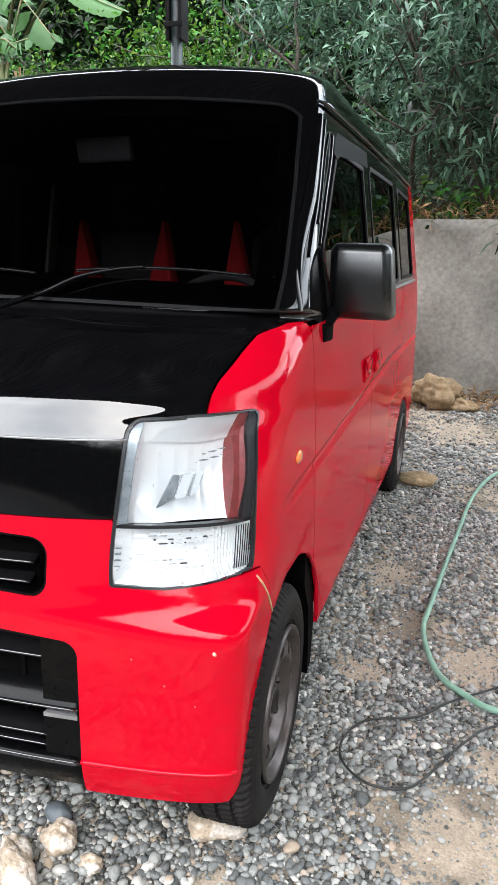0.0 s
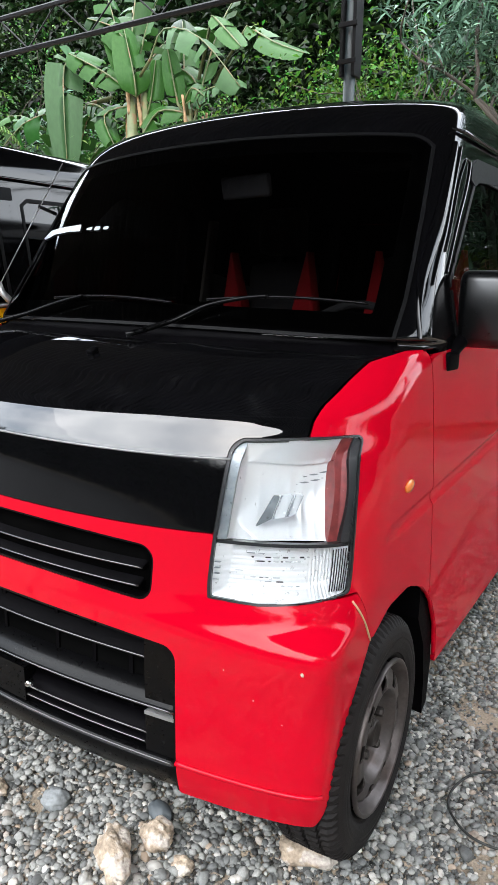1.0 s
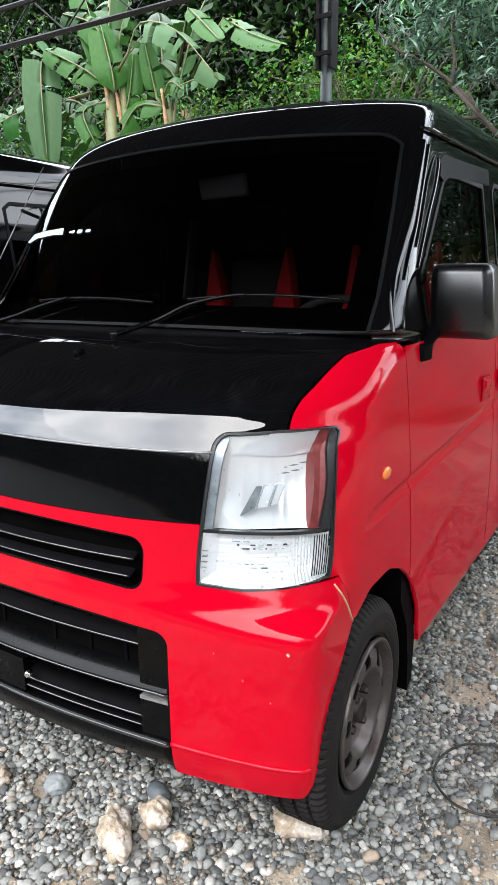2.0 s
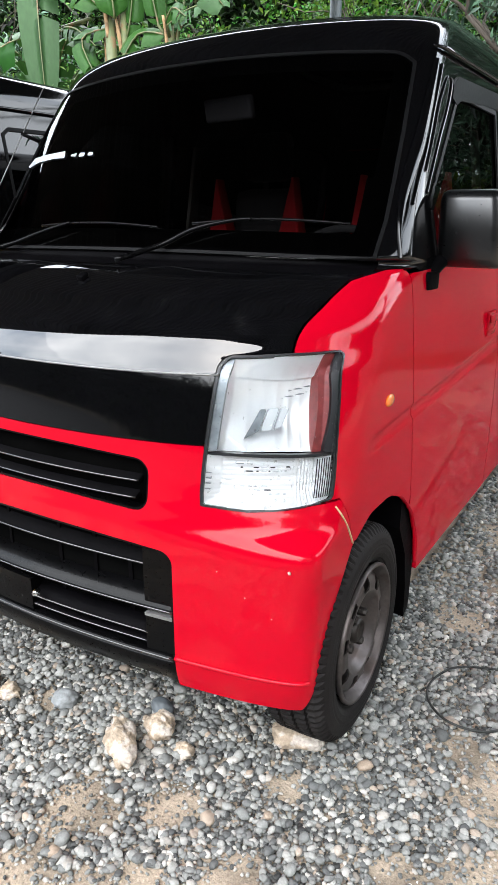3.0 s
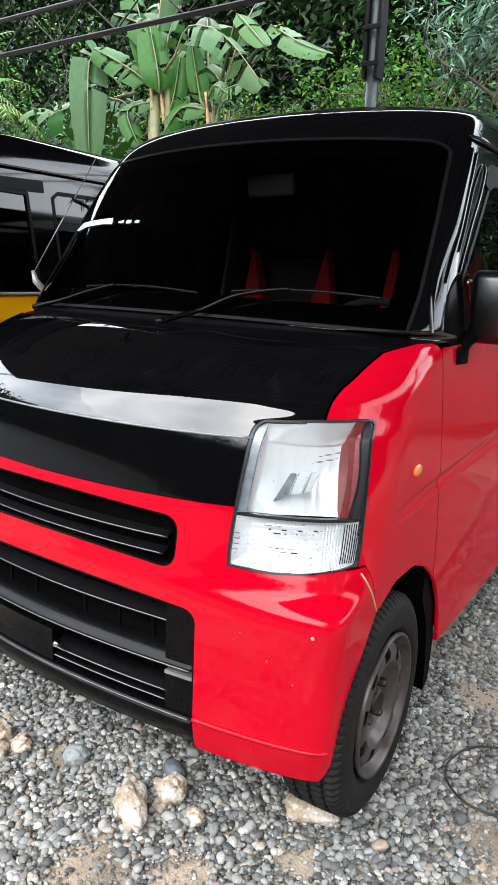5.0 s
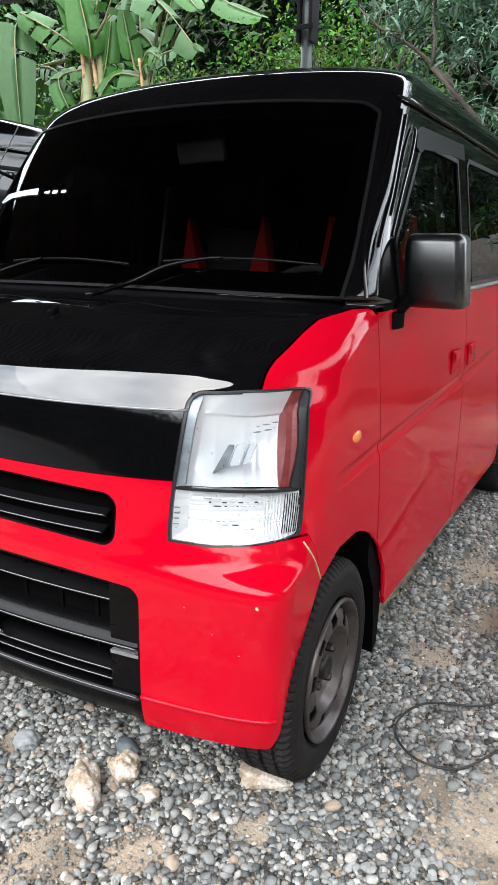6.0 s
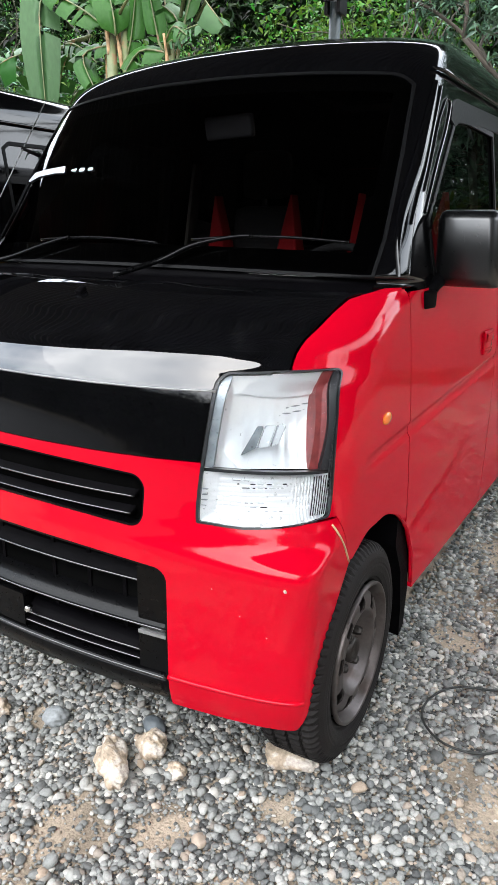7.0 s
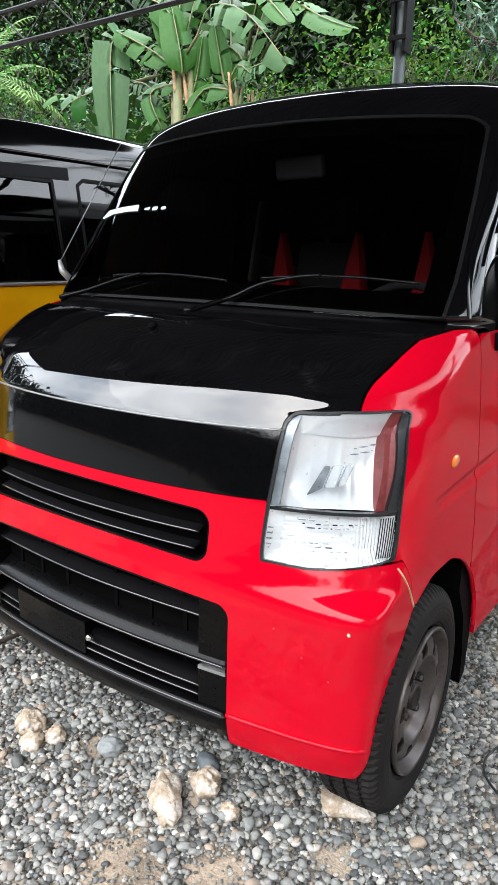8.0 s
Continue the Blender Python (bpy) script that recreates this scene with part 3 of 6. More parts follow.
def make_wheel(parent, x_face, y, z, R, side, steer=0.0):
    w = new("wheel")
    w.parent = parent
    w.matrix_local = pose(side * x_face, y, z, 0, 0, steer + (180 if side < 0 else 0))
    # tyre: outer face at x = 0, the body of the tyre goes to -x
    bm = bmesh.new()
    prof = [(-0.150, R - 0.10), (-0.160, R - 0.06), (-0.157, R - 0.03), (-0.146, R - 0.008)]
    prof += [(-0.132, R), (-0.116, R), (-0.114, R - 0.006), (-0.108, R - 0.006), (-0.106, R), (-0.080, R + 0.001), (-0.078, R - 0.006), (-0.072, R - 0.006), (-0.070, R + 0.001),
             (-0.046, R), (-0.044, R - 0.006), (-0.038, R - 0.006), (-0.036, R), (-0.022, R - 0.002), (-0.012, R - 0.009), (-0.004, R - 0.022), (0.001, R - 0.034), (0.003, R - 0.046), (0.002, R - 0.050),
             (0.003, R - 0.056), (0.001, R - 0.070), (-0.004, R - 0.082), (-0.008, R - 0.084), (-0.010, R - 0.090), (-0.018, R - 0.098), (-0.03, R - 0.10)]
    seg = 240
    rings = lathe(bm, prof[::-1], seg)
    for ring, (al, r) in zip(rings, prof[::-1]):
        if -0.134 < al < -0.010 and r > R - 0.010:
            for k, v in enumerate(ring):
                if k % 3 == 0:
                    f = (math.hypot(v.co.y, v.co.z) - 0.0075) / math.hypot(v.co.y, v.co.z)
                    v.co.y, v.co.z = v.co.y * f, v.co.z * f
    part("tyre", bm, RUBBER, w, smooth=False)
    # rim
    bm = bmesh.new()
    rr = R - 0.097
    lathe(bm, [(-0.14, rr), (-0.135, rr - 0.014), (-0.06, rr - 0.020), (-0.045, rr - 0.019), (-0.030, rr - 0.018), (-0.026, rr - 0.012), (-0.010, rr - 0.011), (-0.006, rr - 0.007), (0.002, rr - 0.006), (0.005, rr - 0.001), (0.002, rr + 0.003), (-0.006, rr + 0.003)][::-1], 96)
    rim = part("rim", bm, STEEL, w)
    # pressed disc with its hand holes
    th = np.linspace(0, 2 * math.pi, 193)
    rad = np.linspace(0.028, rr - 0.016, 40)
    T, Rr = np.meshgrid(th, rad, indexing="ij")
    rel = Rr / (rr - 0.014)
    depth = np.interp(rel, [0, 0.22, 0.30, 0.44, 0.56, 0.66, 0.80, 0.92, 1.0], [-0.036, -0.036, -0.040, -0.042, -0.028, -0.005, -0.006, -0.014, -0.040])
    F = np.full(T.shape, 1.0)
    for k in range(9):
        a0 = 2 * math.pi * k / 9 + 0.13
        dt = (T - a0 + math.pi) % (2 * math.pi) - math.pi
        F = np.minimum(F, (np.abs(dt * Rr) ** 4 + np.abs(Rr - (rr - 0.016) * 0.82) ** 4) ** 0.25 - 0.0185)
    P = np.stack([depth, Rr * np.cos(T), Rr * np.sin(T)], -1)
    N = np.zeros_like(P)
    N[..., 0] = 1
    bm = clip_grid(P, N, F, 0.004)
    bmesh.ops.remove_doubles(bm, verts=bm.verts, dist=1e-5)
    bmesh.ops.recalc_face_normals(bm, faces=bm.faces)
    part("wheel_disc", bm, STEEL, w, "bare grey steel wheel disc with hand holes", smooth=False)
    bm = bmesh.new()
    lathe(bm, [(-0.044, 0.032), (-0.020, 0.030), (-0.014, 0.025), (-0.020, 0.020), (-0.021, 0.001)][::-1], 32)
    part("hub_cap", bm, NUT, w)
    for k in range(4):
        a = 2 * math.pi * (k + 0.35) / 4
        bm = bmesh.new()
        lathe(bm, [(-0.046, 0.0115), (-0.022, 0.0110), (-0.016, 0.0090), (-0.014, 0.001)][::-1], 6)
        bmesh.ops.translate(bm, vec=(0, 0.052 * math.cos(a), 0.052 * math.sin(a)), verts=bm.verts)
        part("wheel_nut", bm, NUT, w, smooth=False)
    bm = bmesh.new()
    lathe(bm, [(-0.15, rr - 0.03), (-0.149, 0.01)], 48)
    lathe(bm, [(-0.149, 0.10), (-0.07, 0.102), (-0.07, 0.03)], 48)
    part("brake_drum", bm, DARK, w)
    return w


def make_lamp(van, side):
    lamp = new("headlamp")
    lamp.parent = van
    tagged(lamp, "clear headlamp over a clear turn lamp")
    qa, qb = (0.31, 0.84) if side > 0 else (-0.84, -0.31)
    Q, Z = np.meshgrid(np.linspace(qa, qb, 150), np.linspace(0.63, 0.96, 90), indexing="ij")
    P, N, L = skin(Q, Z), skin_n(Q, Z), lamp_rule(Q, Z)
    A = np.abs(Q)
    split = 0.752 - (A - 0.5) * 0.02
    edge = np.clip(L / 0.025, 0, 1)
    # headlamp reflector: a bowl round the bulb
    qx, zx = 0.60, 0.845
    rad = np.hypot((A - qx) * 0.5, Z - zx)
    bowl = 0.004 + edge * (0.026 + 0.05 * np.clip(1 - (rad / 0.11) ** 2, 0, 1))
    bowl = bowl + 0.0012 * np.abs(np.sin(A * 62)) * edge
    right = 0.682 + 0.022 * np.clip((0.90 - Z) / 0.14, 0, 1) + 0.02 * np.sin(np.clip((Z - 0.76) / 0.18, 0, 1) * math.pi)
    F = np.minimum(np.minimum(L - 0.002, Z - split - 0.004), (right - A) * 0.5)
    part("reflector", clip_grid(P - N * bowl[..., None], N, F, 0.0), REFLECT, lamp, smooth=False)
    # strip beside the reflector, painted red as the wing's reflection
    F = np.minimum(np.minimum(L - 0.002, Z - split - 0.004), np.minimum(A - right + 0.004, right + 0.040 - A) * 0.5)
    part("side_wall", clip_grid(P - N * (0.005 + 0.022 * edge)[..., None], N, F, 0.05), REDREFLECTION, lamp, "red strip painted as the wing's reflection in the lamp", smooth=False)
    F = np.minimum(np.minimum(L - 0.002, Z - split - 0.004), (A - right - 0.038) * 0.5)
    part("outer_wall", clip_grid(P - N * (0.004 + 0.010 * edge)[..., None], N, F, 0.03), SMOKE, lamp, "smoke-grey outer wall", smooth=False)
    # turn lamp, with ribs
    ribs = 0.004 * np.abs(np.sin(A * 210)) * np.clip((A - 0.62) / 0.05, 0, 1) + 0.003 * np.abs(np.sin(Z * 340))
    F = np.minimum(L - 0.002, split - 0.003 - Z)
    part("turn_reflector", clip_grid(P - N * (0.005 + 0.026 * edge + ribs)[..., None], N, F, 0.0), SILVER, lamp, smooth=False)
    dots = random.Random(8)
    for row, (a0, a1, z) in enumerate(((0.43, 0.64, 0.735), (0.44, 0.66, 0.727), (0.46, 0.62, 0.719), (0.40, 0.44, 0.712), (0.40, 0.44, 0.700), (0.41, 0.56, 0.690), (0.44, 0.60, 0.683), (0.50, 0.62, 0.675))):
        a = a0 + 0.01 * dots.random()
        while a < a1:
            wq = dots.uniform(0.006, 0.026)
            if dots.random() < 0.62:
                F = np.minimum((wq / 2 - np.abs(A - a - wq / 2)) * 0.5, dots.uniform(0.0010, 0.0018) - np.abs(Z - z))
                part("lamp_facet", clip_grid(P - N * 0.022, N, F, 0.003), (BAND, SMOKE, BULB)[dots.randrange(3)], lamp, smooth=False)
            a += wq + dots.uniform(0.004, 0.016)
    # divider, bulb shade, bezel, lens
    F = np.minimum(L - 0.002, 0.0032 - np.abs(Z - split))
    part("divider", clip_grid(P - N * 0.012, N, F, 0.02), SMOKE, lamp, smooth=False)
    for k, pane in enumerate(([(0.452, 0.783), (0.500, 0.845), (0.520, 0.845), (0.498, 0.800)], [(0.502, 0.800), (0.524, 0.846), (0.562, 0.848), (0.540, 0.803)], [(0.546, 0.803), (0.566, 0.848), (0.596, 0.848), (0.572, 0.810)])):
        F = sdf_poly([(a * 0.45, b) for a, b in pane], A * 0.45, Z)
        part("bulb_shade", clip_grid(P - N * 0.030, N, F, 0.012), (BAND, BULB, BULB)[k], lamp, smooth=False)
        part("shade_edge", clip_grid(P - N * 0.029, N, np.minimum(F, 0.0014 - F), 0.004), BAND, lamp, smooth=False)
    for a0, a1, z in ((0.565, 0.655, 0.872), (0.585, 0.665, 0.884)):
        F = np.minimum(np.minimum(A - a0, a1 - A) * 0.45, 0.0016 - np.abs(Z - z - (A - 0.6) * 0.10))
        part("bulb_clip", clip_grid(P - N * 0.026, N, F, 0.006), BAND, lamp, smooth=False)
    X = np.abs(P[..., 0])
    F = np.minimum(np.minimum(L - 0.003, Z - split - 0.006), 0.510 + (Z - 0.75) * 0.05 - X)
    part("inner_wall", clip_grid(P - N * 0.006, N, F, 0.02), BAND, lamp, "grey inner wall beside the reflector", smooth=False)
    for k in range(8):
        z = 0.662 + 0.0105 * k
        F = np.minimum(np.minimum(L - 0.004, 0.0012 - np.abs(Z - z)), 0.504 - X)
        part("lamp_rib", clip_grid(P - N * 0.008, N, F, 0.006), BAND, lamp, smooth=False)
    wide = np.where(A < 0.52, 0.0036, 0.0026)
    part("bezel", clip_grid(P, N, np.minimum(L + 0.001, wide - L), 0.010, 0.0015), SMOKE, lamp, smooth=False)
    lens = part("lens", clip_grid(P, N, L - 0.001, 0.0, 0.0035), CLEAR, lamp, smooth=False)
    lens.visible_shadow = False
    part("lamp_back", clip_grid(P - N * 0.10, N, L + 0.01, 0.0), DARK, lamp, smooth=False)
    for k in range(8):
        a = 0.706 + 0.0105 * k
        bm = bmesh.new()
        pts = [Vector(skin(side * a, z) - skin_n(side * a, z) * 0.004) for z in np.linspace(0.664, 0.742 if k < 6 else 0.92, 6)]
        tube(bm, pts, 0.0013, 5)
        part("flute", bm, SMOKE, lamp)
    return lamp


def make_mirror(van, side):
    mir = new("door_mirror")
    mir.parent = van
    m = pose(side * 0.788, 0.772, 1.182, 0, 0, 0) @ Matrix.Diagonal((side, 1, 1, 1))
    bm = bmesh.new()
    box(bm, -0.082, 0.078, -0.045, 0.045, -0.095, 0.092, 0.026, seg=6)
    for v in bm.verts:
        v.co.y += 0.022 * (v.co.x / 0.075) ** 2 + 0.02 * (v.co.z / 0.09) ** 2
        v.co.x += 0.10 * -v.co.z * (v.co.x > 0)
    if side < 0:
        bmesh.ops.reverse_faces(bm, faces=bm.faces)
    part("mirror_shell", bm, SHELL, mir, "satin black mirror shell").matrix_local = m
    bm = bmesh.new()
    box(bm, -0.060, 0.060, 0.060, 0.066, -0.074, 0.074, 0.002)
    part("mirror_glass", bm, CHROME, mir).matrix_local = m
    bm = bmesh.new()
    tube(bm, spline([(side * 0.708, 0.712, 1.050), (side * 0.714, 0.730, 1.080), (side * 0.726, 0.765, 1.105), (side * 0.75, 0.785, 1.13)], 5), 0.019, 10)
    part("mirror_arm", bm, TRIM, mir)
    bm = bmesh.new()
    box(bm, -0.026, 0.026, -0.030, 0.030, -0.024, 0.020, 0.008)
    part("mirror_foot", bm, TRIM, mir).matrix_local = pose(side * 0.706, 0.702, 1.060, 0, 0, side * -8)
    return mir


def make_seat(van, x, y, wings, half):
    """A seat whose red side bolsters taper to a point beside the headrest."""
    seat = new("front_seat")
    seat.parent = van
    seat.matrix_local = pose(x, y, 0.62)
    bm = bmesh.new()
    box(bm, -half - 0.08, half + 0.08, -0.42, 0.08, 0, 0.16, 0.05)
    part("seat_cushion", bm, SEATBLACK, seat)
    bm = bmesh.new()
    box(bm, -half, half, 0.0, 0.13, 0.12, 0.70, 0.05, pose(0, 0, 0, -4))
    part("backrest", bm, SEATBLACK, seat)
    for s in (-1, 1):
        bm = bmesh.new()
        box(bm, -0.05, 0.05, -0.05, 0.06, 0.10, 0.73, 0.012)
        for v in bm.verts:
            if v.co.z > 0.4:
                v.co.x, v.co.y = s * half + v.co.x * 0.08 + s * 0.03, v.co.y * 0.5
            else:
                v.co.x = s * half + v.co.x * 2.6
        part("side_bolster", bm, wings, seat, "red cloth side bolster")
    bm = bmesh.new()
    box(bm, -0.10, 0.10, 0.05, 0.14, 0.72, 0.90, 0.04)
    part("headrest", bm, SEATBLACK, seat)
    return seat


def make_van(name, label):
    van = thing(name, label, "van")
    gap = 0.0022

    # front: bumper with the two mouths
    def bumper(Q, Z, P):
        f = np.minimum(bumper_seam(P) - gap, Z - 0.205 - 0.01 * (np.abs(P[..., 0]) < 0.43))
        f = np.minimum(f, arch_rule(P))
        f = np.minimum(f, -slot_rule(P))
        f = np.minimum(f, -mouth_rule(P))
        return np.minimum(f, -lamp_rule(Q, Z) - 0.001)
    bump = skin_panel("front_bumper", -1.12, 1.12, 380, 0.19, 0.79, 120, bumper, RED, van, 0.03)
    for s in (-1, 1):
        bm = bmesh.new()
        xs = np.linspace(0.437, 0.728, 24)
        tube(bm, [on_front(s * x, 0.283, 0.001) for x in xs], 0.0055, 8)
        part("bumper_crease", bm, RED, bump)
    for x, z, r in ((0.686, 0.538, 0.0042), (0.60, 0.47, 0.0016), (0.655, 0.43, 0.0014), (0.54, 0.52, 0.0012)):
        bm = bmesh.new()
        bmesh.ops.create_icosphere(bm, subdivisions=2, radius=r)
        for v in bm.verts:
            v.co *= 1 + 0.4 * noise.noise(v.co * 400 + Vector((x, z, 0)) * 90)
            v.co.y *= 0.3
        part("paint_chip", bm, LIMESTONE, bump, "pale chip in the red paint").location = on_front(x, z, 0.0005)

    # the joint between bumper and wing, its edge rubbed bare
    for s in (-1, 1):
        bm = bmesh.new()
        pts = [on_side(y, z, 0.001) for y, z in ((0.178, 0.640), (0.190, 0.615), (0.212, 0.578), (0.238, 0.535))]
        tube(bm, [(s * p.x, p.y, p.z) for p in spline(pts, 4)], 0.0022, 6)
        part("bumper_joint", bm, BAREEDGE, bump, "rubbed tan edge of the bumper joint")

    # wings, doors and quarters
    def wing(Q, Z, P):
        x, y = np.abs(P[..., 0]), P[..., 1]
        f = np.minimum(-bumper_seam(P) - gap, np.where(y < 0.62, x - hood_edge(Z) - gap, 1))
        f = np.minimum(f, 0.572 + (1.0 - Z) * 0.10 - y - gap)
        f = np.minimum(f, np.minimum(belt(y) + 0.010 - Z, -lamp_rule(Q, Z) - 0.001))
        f = np.minimum(f, np.minimum(arch_rule(P), Z - 0.235))
        return np.minimum(f, -screen_rule(Q, Z, P))

    def span(y0, y1, extra=None):
        def rule(Q, Z, P):
            y = P[..., 1]
            f = np.minimum(np.minimum(y - y0(Z) - gap, y1(Z) - y - gap), np.minimum(belt(y) - Z, Z - 0.235))
            f = np.minimum(f, np.minimum(arch_rule(P), arch_rule(P, REAR_ARCH)))
            return f
        return rule
    front_seam = lambda z: 0.572 + (1.0 - z) * 0.10
    at = lambda v: (lambda z: v + 0 * z)
    for s in (-1, 1):
        r = lambda a, b: (a, b) if s > 0 else (-b, -a)
        skin_panel("front_wing", *r(0.35, 1.25), 150, 0.22, 1.12, 150, wing, RED, van)
        door = skin_panel("front_door", *r(0.90, 1.48), 170, 0.22, 1.14, 150, span(front_seam, at(1.515)), RED, van)
        slid = skin_panel("sliding_door", *r(1.30, 1.85), 130, 0.22, 1.16, 120, span(at(1.515), at(2.40)), RED, van)
        skin_panel("quarter_panel", *r(1.60, 2.6), 160, 0.22, 1.18, 110, span(at(2.40), at(3.4)), RED, van)
        # door pulls, each in a shallow cup
        for d, y in ((door, 1.36), (slid, 1.60)):
            bm = bmesh.new()
            box(bm, -0.005, 0.005, -0.052, 0.052, -0.040, 0.040, 0.0045)
            box(bm, 0.003, 0.011, -0.040, 0.040, 0.002, 0.030, 0.004)
            box(bm, 0.003, 0.008, -0.044, 0.044, -0.030, -0.020, 0.003)
            h = part("door_handle", bm, RED, d)
            h.matrix_local = Matrix.Translation(on_side(y, 0.872, 0.003)) @ Matrix.Diagonal((1, 1, 1, 1))
            h.location.x *= s

    # upper body: pillars, window frames
    def upper(Q, Z, P):
        x, y = np.abs(P[..., 0]), P[..., 1]
        f = np.minimum(np.minimum(Z - belt(y) - 0.001 - np.where(y < 0.62, 0.010, 0), 1.618 - Z), -header_rule(Q, Z, P))
        f = np.minimum(f, -screen_rule(Q, Z, P) + 0.004)
        f = np.minimum(f, np.where((y < 0.60) & (Z < 1.16), x - 0.655, 1))
        for w in (DOOR_WIN, MID_WIN, REAR_WIN):
            f = np.minimum(f, np.where(x > 0.5, -sdf_poly(w, y, Z), 1))
        f = np.minimum(f, np.maximum(np.abs(y - 1.515) - gap, 1.10 - Z))
        return f
    for s in (-1, 1):
        r = lambda a, b: (a, b) if s > 0 else (-b, -a)
        up = skin_panel("side_frame", *r(0.45, 2.05), 320, 1.07, 1.63, 110, lambda Q, Z, P: np.minimum(upper(Q, Z, P), 2.985 - P[..., 1]), BLACK, van, 0.02)
        skin_panel("rear_pillar", *r(1.75, 2.7), 120, 1.07, 1.63, 70, lambda Q, Z, P: np.minimum(upper(Q, Z, P), P[..., 1] - 2.990), RED, van, 0.02)
        for win in (DOOR_WIN, MID_WIN, REAR_WIN):
            def pane(Q, Z, P, win=win):
                return np.where(P[..., 1] > 0.6, sdf_poly(win, P[..., 1], Z) + 0.006, -1)
            side_window = skin_panel("side_window", *r(0.9, 2.2), 260, 1.08, 1.57, 60, pane, (DOORTINT if s > 0 else DARKTINT) if win is DOOR_WIN else SIDETINT, van, 0.0, -0.006)
            side_window.visible_shadow = False
            def rim(Q, Z, P, win=win):
                d = sdf_poly(win, P[..., 1], Z)
                return np.where(P[..., 1] > 0.6, np.minimum(d + 0.005, 0.009 - d), -1)
            skin_panel("window_seal", *r(0.9, 2.2), 440, 1.08, 1.57, 130, rim, SEAL, van, 0.006, 0.003)
        # the pressed beads of the pillar
        for line, wide, high in (([(0.856, 1.580), (0.783, 1.485), (0.709, 1.387), (0.653, 1.317), (0.604, 1.252), (0.560, 1.18), (0.535, 1.12)], [0.010, 0.016, 0.019, 0.017, 0.013, 0.006, 0.003], 0.009),
                                 ([(0.880, 1.574), (0.794, 1.462), (0.721, 1.363), (0.666, 1.295), (0.622, 1.238)], [0.005, 0.008, 0.008, 0.007, 0.004], 0.006),
                                 ([(0.705, 1.315), (0.766, 1.391), (0.834, 1.478), (0.905, 1.543), (0.935, 1.553), (0.955, 1.543), (0.905, 1.473), (0.81, 1.382), (0.70, 1.266)], [0.003, 0.003, 0.003, 0.003, 0.003, 0.006, 0.008, 0.007, 0.004], 0.005)):
            if s < 0 and high > 0.0055:
                continue
            bm = bmesh.new()
            curve = spline([(y, z, w) for (y, z), w in zip(line, wide)], 6)
            rings = []
            for k, p in enumerate(curve):
                q = q_of_y(p.x, p.y)
                nrm = Vector(skin_n(q, p.y))
                a, b = curve[max(k - 1, 0)], curve[min(k + 1, len(curve) - 1)]
                run = (on_side(b.x, b.y) - on_side(a.x, a.y)).normalized()
                across = run.cross(nrm).normalized()
                c = Vector(skin(q, p.y))
                ring = [c + across * p.z * math.cos(t) + nrm * high * math.sin(t) for t in np.linspace(0, 2 * math.pi, 13)[:-1]]
                rings.append([bm.verts.new((s * v.x, v.y, v.z)) for v in ring])
            for a, b in zip(rings, rings[1:]):
                for k in range(12):
                    bm.faces.new((a[k], a[(k + 1) % 12], b[(k + 1) % 12], b[k]))
            bmesh.ops.recalc_face_normals(bm, faces=bm.faces)
            part("pillar_bead", bm, BLACK, up)
        # smoked rain visor over the door window
        visor = skin_panel("rain_visor", *r(0.99, 1.40), 120, 1.40, 1.60, 60, lambda Q, Z, P: np.minimum(np.minimum(sdf_poly([(0.945, 1.505), (0.965, 1.540), (1.02, 1.566), (1.53, 1.585), (1.53, 1.535), (1.30, 1.528), (1.03, 1.508), (0.985, 1.492)], P[..., 1], Z), 1.6 - Z), P[..., 1] - 0.9), SMOKED, van, 0.008, 0.005, "smoked plastic rain visor")
        # belt strip
        bm = bmesh.new()
        pts = [on_side(y, float(belt(y)) + 0.010, 0.004) for y in np.linspace(0.78, 3.0, 40)]
        tube(bm, [(s * p.x, p.y, p.z) for p in pts], 0.008, 6)
        part("belt_strip", bm, GREYSTRIP, van)
        # roof gutter
        bm = bmesh.new()
        pts = [on_side(y, 1.612 + 0.012 * math.sin((y - 0.9) / 2.3 * math.pi), 0.010) for y in np.linspace(0.86, 3.0, 40)]
        tube(bm, [(s * p.x, p.y, p.z) for p in pts], [0.003] + [0.006] * 39, 8)
        part("roof_gutter", bm, BLACK, van)

    # roof, tail
    def roof(Q, Z, P):
        low = np.minimum(header_rule(Q, Z, P) - 0.0005, 0.004 - screen_rule(Q, Z, P))
        return np.where(Z > 1.6185, 1.0, low)
    skin_panel("roof", -3.0, 3.0, 420, 1.53, 1.80, 100, roof, BLACK, van, 0.015)
    bm = bmesh.new()
    vs = [bm.verts.new(Vector(skin(q, 1.80))) for q in np.linspace(-3, 3, 60)[:-1]]
    bm.faces.new(vs)
    part("roof_crown", bm, BLACK, van, smooth=False)
    skin_panel("tailgate", 2.15, 3.0, 40, 0.24, 1.625, 60, lambda Q, Z, P: np.minimum(Z - 0.25, 1.62 - Z), RED, van, 0.02)
    skin_panel("tailgate", -3.0, -2.15, 40, 0.24, 1.625, 60, lambda Q, Z, P: np.minimum(Z - 0.25, 1.62 - Z), RED, van, 0.02)

    # nose: bonnet, black panel, cowl, windscreen
    skin_panel("bonnet", -0.85, 0.85, 240, 0.90, 1.13, 110, lambda Q, Z, P: np.minimum(np.minimum(hood_edge(Z) - gap - np.abs(P[..., 0]), 1.098 - 0.012 * (np.abs(P[..., 0]) / 0.67) ** 2 - Z), np.minimum(Z - 0.913, -lamp_rule(Q, Z) - 0.002)), BLACK_DUSTY, van, 0.014, 0.003, "black bonnet with dried water spots")
